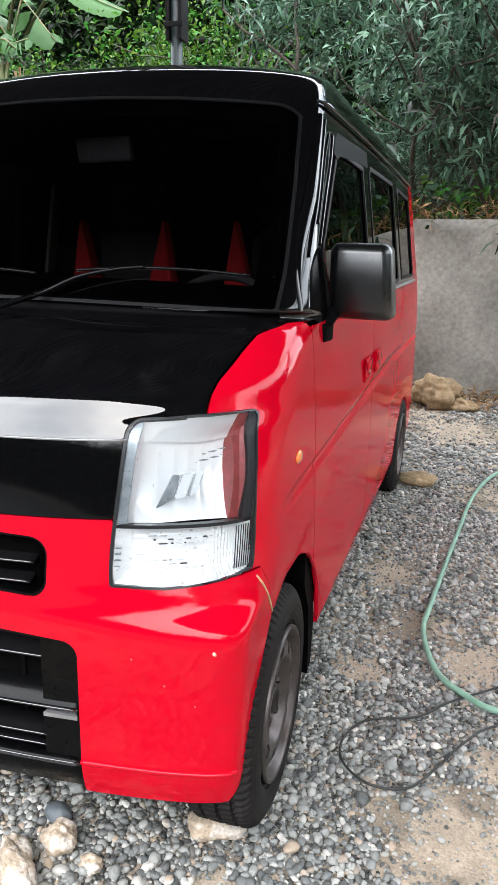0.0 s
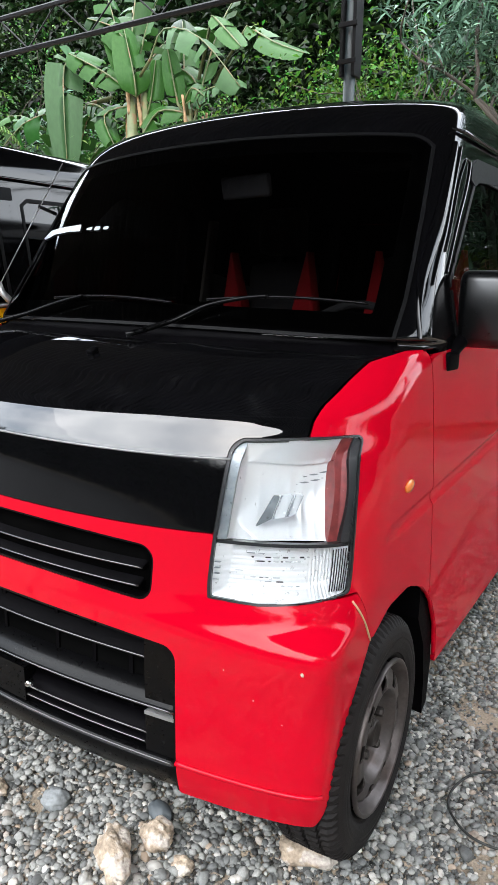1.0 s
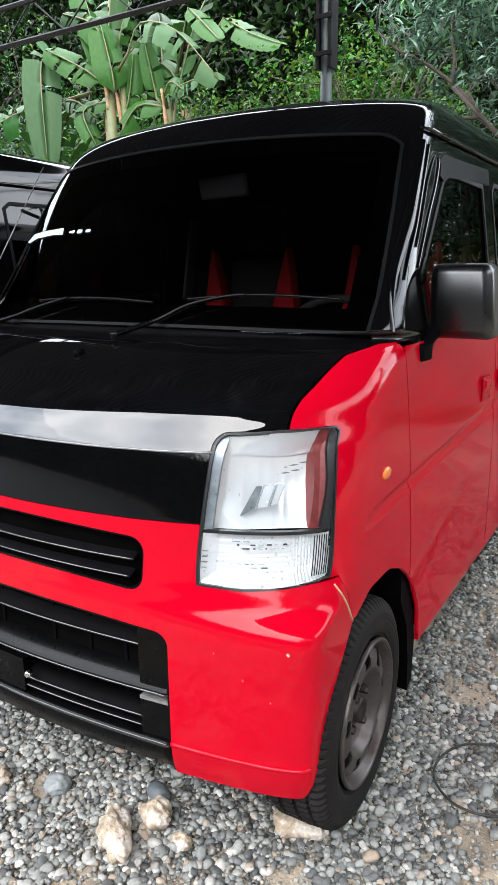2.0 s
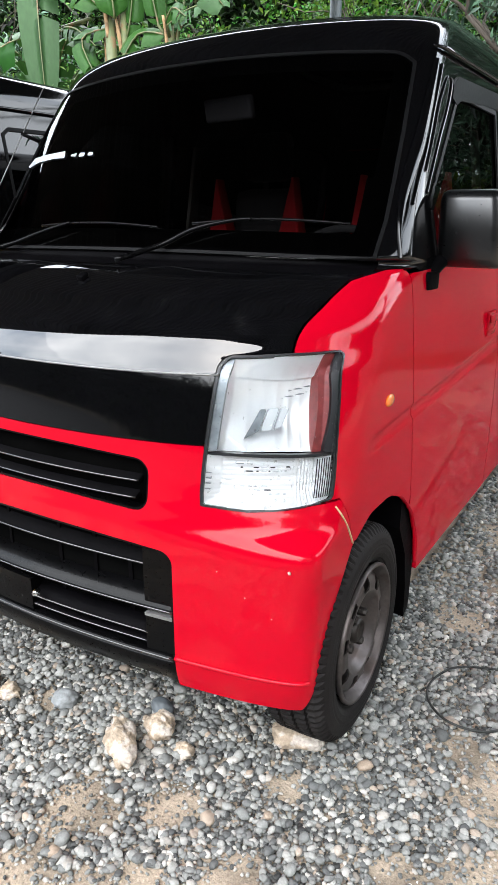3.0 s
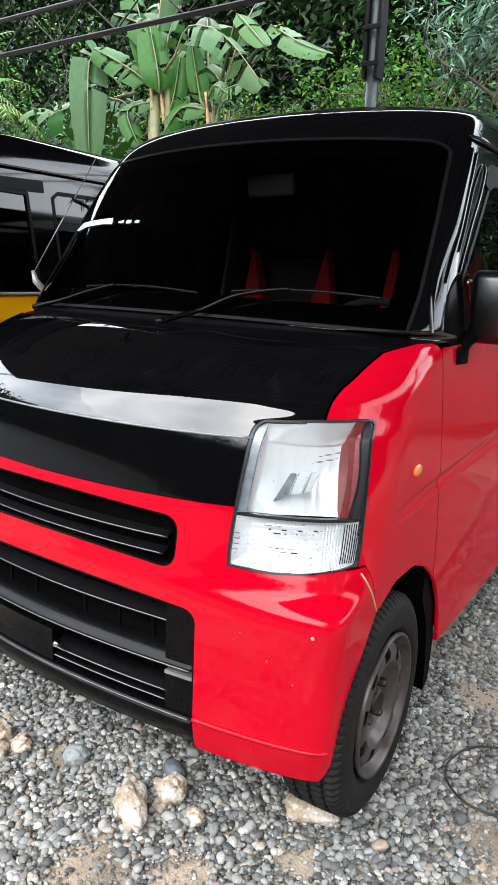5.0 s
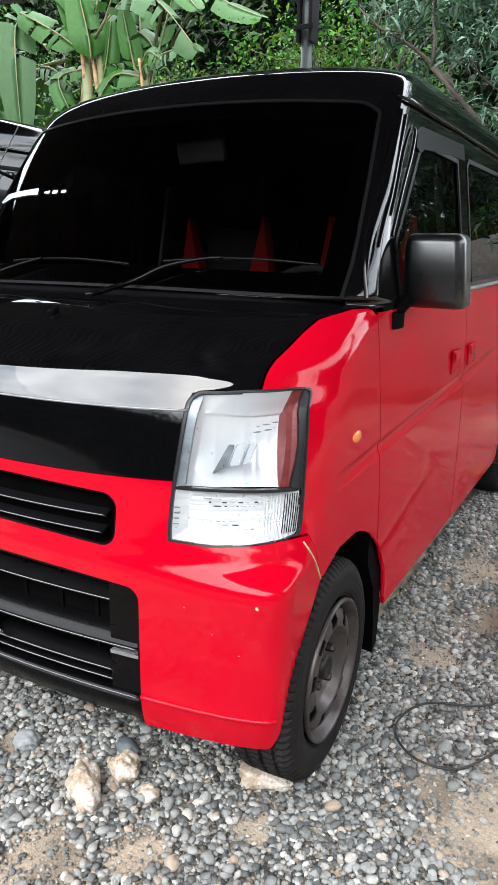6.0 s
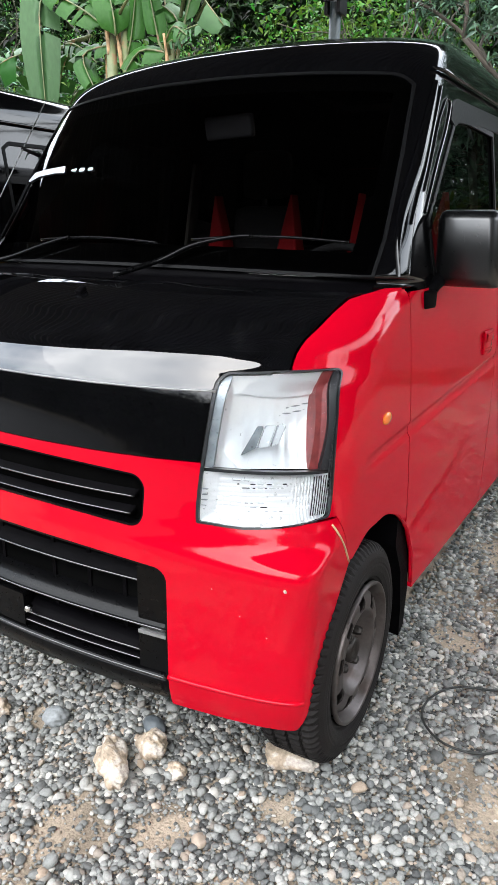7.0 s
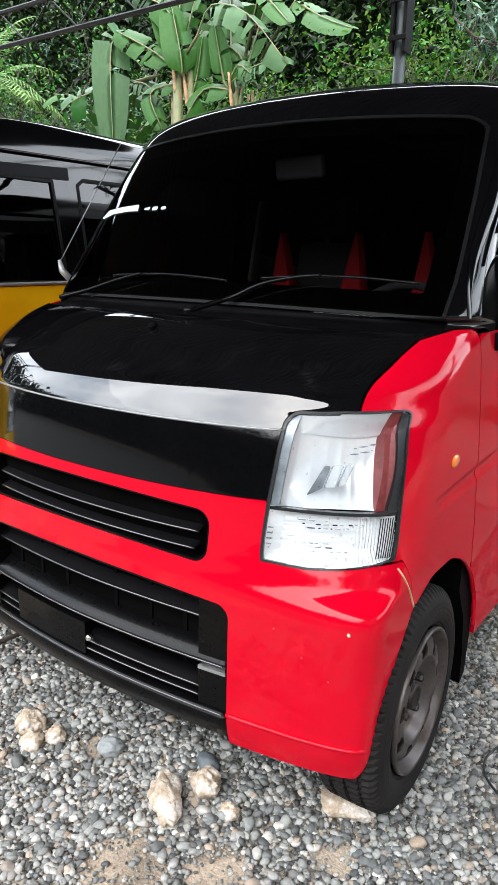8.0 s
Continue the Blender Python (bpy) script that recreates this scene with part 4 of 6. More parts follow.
    skin_panel("nose_panel", -0.6, 0.6, 160, 0.76, 0.92, 50, lambda Q, Z, P: np.minimum(np.minimum(Z - 0.772, 0.909 - Z), -lamp_rule(Q, Z) - 0.002) * (np.abs(P[..., 0]) < 0.52) - (np.abs(P[..., 0]) >= 0.52), BLACK, van, 0.014, 0.002)
    bm = bmesh.new()
    tube(bm, [on_front(x, 0.911, 0.003) for x in np.linspace(-0.5, 0.5, 50)], 0.0028, 6)
    part("bonnet_edge", bm, GREYSTRIP, van)
    skin_panel("cowl", -0.95, 0.95, 160, 1.07, 1.17, 60, lambda Q, Z, P: np.minimum(np.minimum(0.012 - screen_rule(Q, Z, P), 0.672 - np.abs(P[..., 0])), Z - 1.090 + 0.012 * (np.abs(P[..., 0]) / 0.67) ** 2), TRIM, van, 0.01, -0.006)
    screen = skin_panel("windscreen", -0.99, 0.99, 200, 1.07, 1.63, 110, lambda Q, Z, P: screen_rule(Q, Z, P) + 0.006, TINT, van, 0.0, -0.001, "dark tinted windscreen")
    screen.visible_shadow = False
    skin_panel("screen_seal", -0.99, 0.99, 300, 1.07, 1.63, 160, lambda Q, Z, P: np.minimum(screen_rule(Q, Z, P) + 0.004, 0.003 - screen_rule(Q, Z, P)), SEAL, van, 0.006, 0.002)
    skin_panel("screen_border", -0.99, 0.99, 260, 1.07, 1.63, 140, lambda Q, Z, P: np.minimum(screen_rule(Q, Z, P), np.where(Z > 1.3, 0.04, 0.055) - screen_rule(Q, Z, P)), DARK, van, 0.0, -0.008)

    # mouth of the bumper: bars, corner blocks, plate holder, lip
    grille = new("lower_grille")
    grille.parent = van
    part("lower_lip", sweep_bar(0.434, 40, [(0.195, -0.030), (0.215, -0.004), (0.262, 0.002), (0.272, -0.004)], 0.06), LIP, grille)
    part("lip_edge", sweep_bar(0.434, 40, [(0.272, -0.002), (0.275, 0.003), (0.281, 0.003), (0.284, -0.002)], 0.04), LIP, grille)
    part("grille_bar", sweep_bar(0.434, 40, [(0.388, -0.012), (0.394, 0.001), (0.402, 0.000), (0.425, -0.050)], 0.07), LIP, grille)
    part("grille_bar", sweep_bar(0.365, 36, [(0.318, -0.018), (0.324, -0.008), (0.330, -0.010), (0.345, -0.040)], 0.06), TRIM, grille)
    part("grille_bar", sweep_bar(0.365, 36, [(0.296, -0.012), (0.301, -0.008), (0.305, -0.014)], 0.06), TRIM, grille)
    part("grille_bar", sweep_bar(0.365, 36, [(0.478, -0.034), (0.486, -0.022), (0.494, -0.024), (0.520, -0.060)], 0.06), TRIM, grille)
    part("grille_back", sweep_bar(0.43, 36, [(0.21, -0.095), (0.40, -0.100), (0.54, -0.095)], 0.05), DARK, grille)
    for x1, z, o in ((0.434, 0.397, 0.0015), (0.434, 0.279, 0.003), (0.365, 0.326, -0.008), (0.365, 0.489, -0.022), (0.365, 0.302, -0.009)):
        bm = bmesh.new()
        tube(bm, [on_front(x, z, o) for x in np.linspace(-x1, x1, 40)], 0.0026, 6)
        part("bar_edge", bm, EDGE, grille)
    for s in (-1, 1):
        part("corner_block", front_blocks(0.362, 0.434, 0.408, 0.535, -0.006, 0.05, s), LIP, grille, smooth=False)
        part("corner_block", front_blocks(0.362, 0.434, 0.286, 0.374, -0.006, 0.05, s), LIP, grille, smooth=False)
        part("block_ledge", front_blocks(0.364, 0.432, 0.374, 0.382, 0.000, 0.05, s), GREYSTRIP, grille, smooth=False)
        for x in (0.09, 0.20, 0.30):
            for z0, z1 in ((0.29, 0.37), (0.40, 0.475), (0.50, 0.54)):
                part("grille_rib", front_blocks(x - 0.005, x + 0.005, z0, z1, -0.045, 0.04, s), TRIM, grille, smooth=False)
    holder = part("plate_holder", front_blocks(-0.26, 0.02, 0.288, 0.372, -0.004, 0.03, 1), LIP, grille, smooth=False)
    bm = bmesh.new()
    lathe(bm, [(0.006, 0.001), (0.006, 0.006), (0.0, 0.0085), (-0.01, 0.0085)], 12)
    bolt = part("bolt", bm, CHROME, grille)
    bolt.matrix_local = Matrix.Translation(on_front(0.045, 0.345, 0.006)) @ pose(0, 0, 0, 0, 0, -90)
    # upper slot
    slot = new("upper_slot")
    slot.parent = van
    part("slot_back", sweep_bar(0.35, 36, [(0.605, -0.075), (0.68, -0.08), (0.750, -0.075)], 0.03), DARK, slot)
    part("slot_blade", sweep_bar(0.345, 36, [(0.676, -0.016), (0.679, -0.010), (0.684, -0.013), (0.712, -0.060)], 0.07), TRIM, slot)
    part("slot_blade", sweep_bar(0.338, 36, [(0.638, -0.016), (0.641, -0.010), (0.646, -0.013), (0.668, -0.060)], 0.07), TRIM, slot)
    for x1, z in ((0.345, 0.681), (0.338, 0.643)):
        bm = bmesh.new()
        tube(bm, [on_front(x, z, -0.011) for x in np.linspace(-x1, x1, 40)], 0.0024, 6)
        part("blade_edge", bm, EDGE, slot)
    skin_panel("slot_rim", -0.5, 0.5, 240, 0.62, 0.76, 60, lambda Q, Z, P: np.minimum(slot_rule(P) + 0.003, 0.005 - slot_rule(P)), LIP, slot, 0.06, -0.003)
    skin_panel("mouth_rim", -0.6, 0.6, 260, 0.20, 0.56, 90, lambda Q, Z, P: np.minimum(np.minimum(mouth_rule(P) + 0.004, 0.006 - mouth_rule(P)), Z - 0.206), LIP, grille, 0.05, -0.002)

    for s in (-1, 1):
        make_lamp(van, s)
        make_mirror(van, s)
        for y in (0.352, 2.752):
            make_wheel(van, 0.742, y - 0.010 * (y < 1), 0.251, 0.267, s, s * 2.5 if y < 1 else 0)
        # wheel housing, arch lip and mud flap
        for y0, y1 in ((0.06, 0.78), (2.44, 3.06)):
            bm = bmesh.new()
            ring = []
            for k in range(13):
                a = math.pi * k / 12
                ring.append((((y0 + y1) / 2 - (y1 - y0) / 2 * math.cos(a)), 0.26 + 0.325 * math.sin(a) ** 0.7))
            ring = [(y0 + 0.02, 0.24)] + ring + [(y1, 0.24)]
            outer = [bm.verts.new((s * 0.705, y, z)) for y, z in ring]
            inner = [bm.verts.new((s * 0.45, y, z)) for y, z in ring]
            for k in range(len(ring) - 1):
                bm.faces.new((outer[k], outer[k + 1], inner[k + 1], inner[k]))
            bm.faces.new(inner)
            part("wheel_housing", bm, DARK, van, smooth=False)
        bm = bmesh.new()
        pts = [on_side(y, z, -0.006) for y, z in ARCH[1:-1]]
        tube(bm, spline([(s * p.x, p.y, p.z) for p in pts], 5), 0.006, 6)
        part("arch_lip", bm, RED, van)
        bm = bmesh.new()
        flap = [(0.60, 0.50), (0.665, 0.44), (0.715, 0.34), (0.735, 0.24), (0.725, 0.12), (0.69, 0.10), (0.685, 0.20), (0.66, 0.32), (0.60, 0.42)]
        a = [bm.verts.new((s * 0.722, y, z)) for y, z in flap]
        b = [bm.verts.new((s * 0.60, y + 0.01, z)) for y, z in flap]
        bm.faces.new(a)
        bm.faces.new(b[::-1])
        for k in range(len(flap)):
            bm.faces.new((a[k], b[k], b[(k + 1) % len(flap)], a[(k + 1) % len(flap)]))
        bmesh.ops.recalc_face_normals(bm, faces=bm.faces)
        part("mud_flap", bm, TRIM, van, smooth=False)
        # side repeater
        bm = bmesh.new()
        bmesh.ops.create_uvsphere(bm, u_segments=20, v_segments=10, radius=1)
        rep = part("side_repeater", bm, AMBER, van, "small oval amber side repeater")
        p = on_side(0.425, 0.814, 0.001)
        rep.matrix_local = Matrix.Translation((s * p.x, p.y, p.z)) @ pose(0, 0, 0, 0, 0, 0) @ Matrix.Diagonal((0.007, 0.026, 0.015, 1))

    # inside: floor, dash, seats, lining
    bm = bmesh.new()
    box(bm, -0.64, 0.64, 0.16, 3.25, 0.24, 0.40, 0.02)
    part("floor_pan", bm, DARK, van)
    def inner(Q, Z, P):
        y, x = P[..., 1], np.abs(P[..., 0])
        f = np.minimum(-screen_rule(Q, Z, P) - 0.02, np.minimum(arch_rule(P), arch_rule(P, REAR_ARCH)))
        f = np.minimum(f, np.minimum(-lamp_rule(Q, Z) - 0.002, np.minimum(-slot_rule(P) - 0.004, -mouth_rule(P) - 0.004)))
        for w in (DOOR_WIN, MID_WIN, REAR_WIN):
            f = np.minimum(f, np.where(x > 0.5, -sdf_poly(w, y, Z) - 0.012, 1))
        return f
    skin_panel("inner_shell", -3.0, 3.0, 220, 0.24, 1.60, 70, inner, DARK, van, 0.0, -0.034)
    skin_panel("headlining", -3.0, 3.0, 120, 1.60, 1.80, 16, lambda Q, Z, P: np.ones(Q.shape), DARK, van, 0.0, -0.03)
    bm = bmesh.new()
    box(bm, -0.62, 0.62, 0.46, 0.86, 0.80, 1.085, 0.05, seg=4)
    for v in bm.verts:
        v.co.y += 0.22 * (v.co.x / 0.62) ** 2
        v.co.z += 0.02 * math.cos(v.co.x * 6)
    part("dashboard", bm, DASH, van)
    for x, half in ((-0.21, 0.14), (0.385, 0.12)):
        make_seat(van, x, 1.40, SEATRED, half)
    bm = bmesh.new()
    r = 0.18
    tube(bm, [(0.33 + r * math.cos(a), r * math.sin(a) * 0.55, r * math.sin(a) * 0.8) for a in np.linspace(0, 2 * math.pi, 40)], 0.013, 8)
    wheel = part("steering_wheel", bm, SEATBLACK, van)
    wheel.matrix_local = pose(0, 0.95, 1.03)
    bm = bmesh.new()
    box(bm, -0.09, 0.09, -0.012, 0.012, -0.032, 0.032, 0.012, seg=3)
    rv = part("rear_view_mirror", bm, DASH, van)
    rv.matrix_local = pose(0.06, 0.80, 1.505, 12, 0, -8)
    for s in (-1, 1):
        bm = bmesh.new()
        box(bm, -0.008, 0.008, 0, 0.06, 0, 0.34, 0.004)
        pl = part("pillar_lining", bm, LINER, van)
        pl.matrix_local = pose(s * 0.625, 1.50, 1.15, 0, s * -9, 0)
    bm = bmesh.new()
    box(bm, -0.55, 0.55, 2.0, 2.4, 0.6, 1.15, 0.06)
    part("rear_bench", bm, SEATBLACK, van)

    # wipers, washer jet, aerial
    for pts, blade, lift in (([(0.07, -0.012), (0.14, 0.030), (0.215, 0.066), (0.30, 0.085), (0.36, 0.091)], (0.20, 0.585), 1.189), ([(-0.52, -0.008), (-0.42, 0.025), (-0.31, 0.056), (-0.21, 0.080)], (-0.34, 0.10), 1.180)):
        wip = new("wiper")
        wip.parent = van
        bm = bmesh.new()
        curve = spline([on_front(x, 1.105 + dz, 0.018) for x, dz in pts], 5)
        tube(bm, curve, [0.0075 - 0.0035 * k / len(curve) for k in range(len(curve))], 8)
        part("wiper_arm", bm, LIP, wip)
        bm = bmesh.new()
        tube(bm, spline([on_front(x, lift + 0.010 * math.sin((x - blade[0]) / (blade[1] - blade[0]) * math.pi), 0.010) for x in np.linspace(*blade, 9)], 4), 0.0034, 6)
        part("wiper_blade", bm, LIP, wip)
    bm = bmesh.new()
    box(bm, -0.010, 0.010, -0.012, 0.012, -0.004, 0.009, 0.004)
    jet = part("washer_jet", bm, TRIM, van)
    jet.matrix_local = Matrix.Translation(on_front(0.03, 1.068, 0.006)) @ pose(0, 0, 0, 25)
    aer = new("aerial")
    aer.parent = van
    bm = bmesh.new()
    tube(bm, [(-0.735, 0.545, 1.215), (-0.690, 0.800, 1.623)], 0.0017, 6)
    part("aerial_rod", bm, GREYSTRIP, aer)
    bm = bmesh.new()
    tube(bm, [(-0.700, 0.56, 1.16), (-0.728, 0.548, 1.19), (-0.735, 0.545, 1.225)], [0.012, 0.011, 0.006], 10)
    part("aerial_foot", bm, GREYSTRIP, aer)
    bm = bmesh.new()
    tube(bm, [(-0.665, 0.74, 1.45), (-0.712, 0.705, 1.475)], 0.006, 6)
    part("aerial_clip", bm, TRIM, aer)
    # pale streak on the glass, its tail broken up
    skin_panel("windscreen_sticker", -0.75, -0.05, 160, 1.33, 1.43, 60, lambda Q, Z, P: sdf_poly([(-0.610, 1.362), (-0.575, 1.386), (-0.50, 1.392), (-0.395, 1.397), (-0.385, 1.376), (-0.44, 1.377), (-0.53, 1.371), (-0.585, 1.358)], P[..., 0], Z), PALESTREAK, van, 0.0, 0.003, "pale streak on the glass")
    skin_panel("windscreen_sticker", -0.75, -0.02, 160, 1.33, 1.43, 60, lambda Q, Z, P: np.minimum(sdf_poly([(-0.378, 1.381), (-0.33, 1.388), (-0.25, 1.386), (-0.25, 1.378), (-0.31, 1.376)], P[..., 0], Z), 0.02 * np.sin(P[..., 0] * 160) + 0.012), PALESTREAK, van, 0.0, 0.003)
    return van


red_van = make_van("van", "bright red and black compact van parked on gravel")
yellow_van = copy_thing(red_van, pose(-1.94, -0.47, 0.02, 0, 0, 0))
tagged(yellow_van, "yellow and black compact van parked beside a red one", "van")
repainted = {}
NEIGHBOUR = {RED: YELLOW, SEATRED: SEATBLACK, DOORTINT: SIDETINT, DARKTINT: SIDETINT}
for o in yellow_van.children_recursive:
    if o.type == "MESH" and o.data.materials[0] in NEIGHBOUR:
        if o.data.name not in repainted:
            repainted[o.data.name] = o.data.copy()
            repainted[o.data.name].materials[0] = NEIGHBOUR[o.data.materials[0]]
        o.data = repainted[o.data.name]

# ---------------------------------------------------------------- ground and wall


def ground_z(x, y):
    return 0.012 * noise.noise((x * 1.3, y * 1.3, 3)) + 0.006 * noise.noise((x * 6, y * 6, 9)) - 0.012


bm = bmesh.new()
xs = sorted({*np.round(np.linspace(-3, 3, 121), 4), *np.round(np.linspace(-16, 16, 41), 3), -400, -120, -50, 50, 120, 400})
ys = sorted({*np.round(np.linspace(-1.5, 5.6, 143), 4), *np.round(np.linspace(-16, 16, 41), 3), -400, -120, -50, 50, 120, 400})
V = [[bm.verts.new((x, y, ground_z(x, y) if abs(x) < 16 and abs(y) < 16 else -0.015)) for y in ys] for x in xs]
for i in range(len(xs) - 1):
    for j in range(len(ys) - 1):
        bm.faces.new((V[i][j], V[i + 1][j], V[i + 1][j + 1], V[i][j + 1]))
ground = tagged(part("ground", bm, EARTH), "brown earth yard strewn with grey river gravel", "ground", kind="structure")

bm = bmesh.new()
nx, nz = 180, 16
WALL_Y, WALL_H = 5.75, 1.60
def wall_pt(x, k, back):
    top = WALL_H + 0.012 * noise.noise((x * 3, 0, 1))
    return (x, WALL_Y + back + 0.006 * noise.noise((x * 2, k, 5)), -0.1 + (top + 0.1) * k)
F = [[bm.verts.new(wall_pt(-16 + 26 * i / nx, j / nz, 0)) for j in range(nz + 1)] for i in range(nx + 1)]
B = [[bm.verts.new(wall_pt(-16 + 26 * i / nx, j, 0.16)) for j in (0, 1)] for i in range(nx + 1)]
for i in range(nx):
    for j in range(nz):
        bm.faces.new((F[i][j], F[i + 1][j], F[i + 1][j + 1], F[i][j + 1]))
    bm.faces.new((F[i][nz], F[i + 1][nz], B[i + 1][1], B[i][1]))
    bm.faces.new((B[i + 1][0], B[i][0], B[i][1], B[i + 1][1]))
tagged(part("wall_north", bm, CONCRETE), "weathered grey plastered block wall", "wall", kind="structure")

# unseen dark strip added ahead of the vans to darken the nose panel's reflection
bm = bmesh.new()
V = [[bm.verts.new((-30 + 1.5 * i, y + 0.10 * noise.noise((i * 0.7, y, 2)), 0.004 + 0.004 * noise.noise((i, y, 7)))) for y in (-9.8, -7, -4.0, -1.75)] for i in range(41)]
for i in range(40):
    for j in range(3):
        bm.faces.new((V[i][j], V[i + 1][j], V[i + 1][j + 1], V[i][j + 1]))
tagged(part("road", bm, DARKSTRIP), "unseen dark ground strip added to darken the nose reflection", "road", kind="structure")

# ---------------------------------------------------------------- canopy on posts
POST_Y = 5.25


def make_post(x, y, h):
    post = thing("post", "painted steel pipe post with a dark clamp", "post", pose(x, y, 0), "canopy posts")
    bm = bmesh.new()
    tube(bm, [(0, 0, -0.1), (0, 0, h)], 0.052, 20)
    part("pipe", bm, GALV, post)
    bm = bmesh.new()
    for dx in (-0.06, 0.06):
        box(bm, dx - 0.016, dx + 0.016, -0.075, 0.075, 3.05, h, 0.004)
    part("clamp_plate", bm, DARKSTEEL, post, smooth=False)
    for z in (3.15, 3.45):
        bm = bmesh.new()
        box(bm, -0.09, 0.09, -0.085, -0.065, z, z + 0.04, 0.004)
        part("clamp_strap", bm, DARKSTEEL, post, smooth=False)
    return post


make_post(-1.72, POST_Y, 4.4)
make_post(-8.45, POST_Y, 4.4)
make_post(5.2, POST_Y, 4.4)


def make_truss(a, b, z0, z1, group):
    a, b = Vector(a), Vector(b)
    length = (b - a).length
    truss = thing("roof_truss", "dark angle-iron lattice roof truss", "truss", None, group)
    for z in (z0, z1):
        bm = bmesh.new()
        tube(bm, [(a.x, a.y, z), (b.x, b.y, z)], 0.030, 6)
        part("chord", bm, DARKSTEEL, truss, smooth=False)
    n = max(2, int(length / 0.5))
    for k in range(n):
        p, q = a.lerp(b, k / n), a.lerp(b, (k + 1) / n)
        za, zb = (z0, z1) if k % 2 else (z1, z0)
        bm = bmesh.new()
        tube(bm, [(p.x, p.y, za), (q.x, q.y, zb)], 0.010, 5)
        part("lattice_bar", bm, DARKSTEEL, truss, smooth=False)
    return truss


make_truss((-8.5, POST_Y, 0), (5.2, POST_Y, 0), 3.92, 4.32, "roof trusses")
make_truss((-8.5, -1.2, 0), (5.2, -1.2, 0), 3.90, 4.30, "roof trusses")
for x in (-8.45, -1.72, 5.2):
    make_truss((x, -1.2, 0), (x, POST_Y, 0), 4.05, 4.30, "roof trusses")
# unseen roof; its front edge slants forward to taper the bonnet's sky reflection
bm = bmesh.new()
n = 322
for k in range(n + 1):
    x = -7 + 12.4 * k / n
    dz = 0.018 * math.sin(k * math.pi / 2)
    for y, z in ((-1.78 - 0.27 * max(0.0, x + 1.2), 4.43), (4.3, 4.58)):
        bm.verts.new((x, y, z + dz))
bm.verts.ensure_lookup_table()
for k in range(n):
    bm.faces.new((bm.verts[2 * k], bm.verts[2 * k + 1], bm.verts[2 * k + 3], bm.verts[2 * k + 2]))
r = bmesh.ops.solidify(bm, geom=bm.faces[:], thickness=0.004)
tagged(part("ceiling", bm, CANOPY, smooth=False), "dark corrugated metal canopy roof", "roof", kind="structure")
for px in (-8.45, 5.2):
    make_post(px, -1.2, 4.3)

# ---------------------------------------------------------------- plants


def leaf_verts(length, width, fold=0.25, droop=0.25, n=3):
    """Outline of a pointed leaf along +y: left, middle, right rows."""
    if n == 1:
        h = width * 0.5
        return [((-h, length * 0.4, fold * h), (0, 0, 0), (h, length * 0.4, fold * h)), ((-h * 0.2, length * 0.8, -0.5 * droop * length), (0, length * 0.5, -0.3 * droop * length), (0, length, -droop * length))]
    rows = []
    for k in range(n + 1):
        t = k / n
        w = width * math.sin(math.pi * min(0.97, 0.06 + t * 0.94)) ** 0.8 * 0.5
        z = -droop * length * t * t
        rows.append(((-w, length * t, z + fold * w), (0, length * t, z), (w, length * t, z + fold * w)))
    return rows


def scatter_leaves(name, places, material, length, width, per, spread, rng, parent, droop=0.35, n=2, kind="", label=""):
    """Clusters of leaves: at each place a whorl of leaves pointing out and down."""
    V, Fc = [], []
    base = np.array([p for row in leaf_verts(1.0, width / length, 0.3, droop, n) for p in row])
    quads = []
    for k in range(n):
        a = 3 * k
        quads += [(a, a + 1, a + 4, a + 3), (a + 1, a + 2, a + 5, a + 4)]
    quads = np.array(quads)
    count = 0
    for p in places:
        az0 = rng.random() * 6.28
        for k in range(per):
            L = length * (0.6 + 0.7 * rng.random())
            az = az0 + 6.28 * k / per + rng.normal() * 0.3
            el = rng.normal() * 0.5 - 0.15
            ro = rng.normal() * 0.5
            c = np.array(p) + rng.normal(size=3) * spread
            ca, sa, ce, se = math.cos(az), math.sin(az), math.cos(el), math.sin(el)
            cr, sr = math.cos(ro), math.sin(ro)
            Ry = np.array([[cr, 0, sr], [0, 1, 0], [-sr, 0, cr]])
            Rx = np.array([[1, 0, 0], [0, ce, -se], [0, se, ce]])
            Rz = np.array([[ca, -sa, 0], [sa, ca, 0], [0, 0, 1]])
            V.append((base * L) @ (Rz @ Rx @ Ry).T + c)
            Fc.append(quads + count)
            count += len(base)
    me = bpy.data.meshes.new(name)
    me.from_pydata(np.concatenate(V).tolist(), [], np.concatenate(Fc).tolist())
    me.materials.append(material)
    me.polygons.foreach_set("use_smooth", [True] * len(me.polygons))
    ob = new(name, me)
    if parent:
        ob.parent = parent
    if kind or label:
        tagged(ob, label, "", "", kind)
    return ob


def limb(bm, p, d, length, r, depth, rng, tips):
    pts, rad = [p.copy()], [r]
    q = p.copy()
    for k in range(5):
        d = (d + Vector(rng.normal(size=3)) * 0.16 + Vector((0, 0, 0.03))).normalized()
        q = q + d * length / 5
        pts.append(q.copy())
        rad.append(r * (1 - 0.55 * (k + 1) / 5))
    tube(bm, pts, rad, 7 if depth < 2 else 5)
    if depth >= 2:
        tips += [pts[3], pts[4], pts[5]]
        return
    for k in range(4 if depth == 0 else 3):
        start = pts[2 + int(rng.integers(0, 4))]
        nd = (d + Vector(rng.normal(size=3)) * 0.75).normalized()
        limb(bm, start, nd, length * 0.66, r * 0.5, depth + 1, rng, tips)


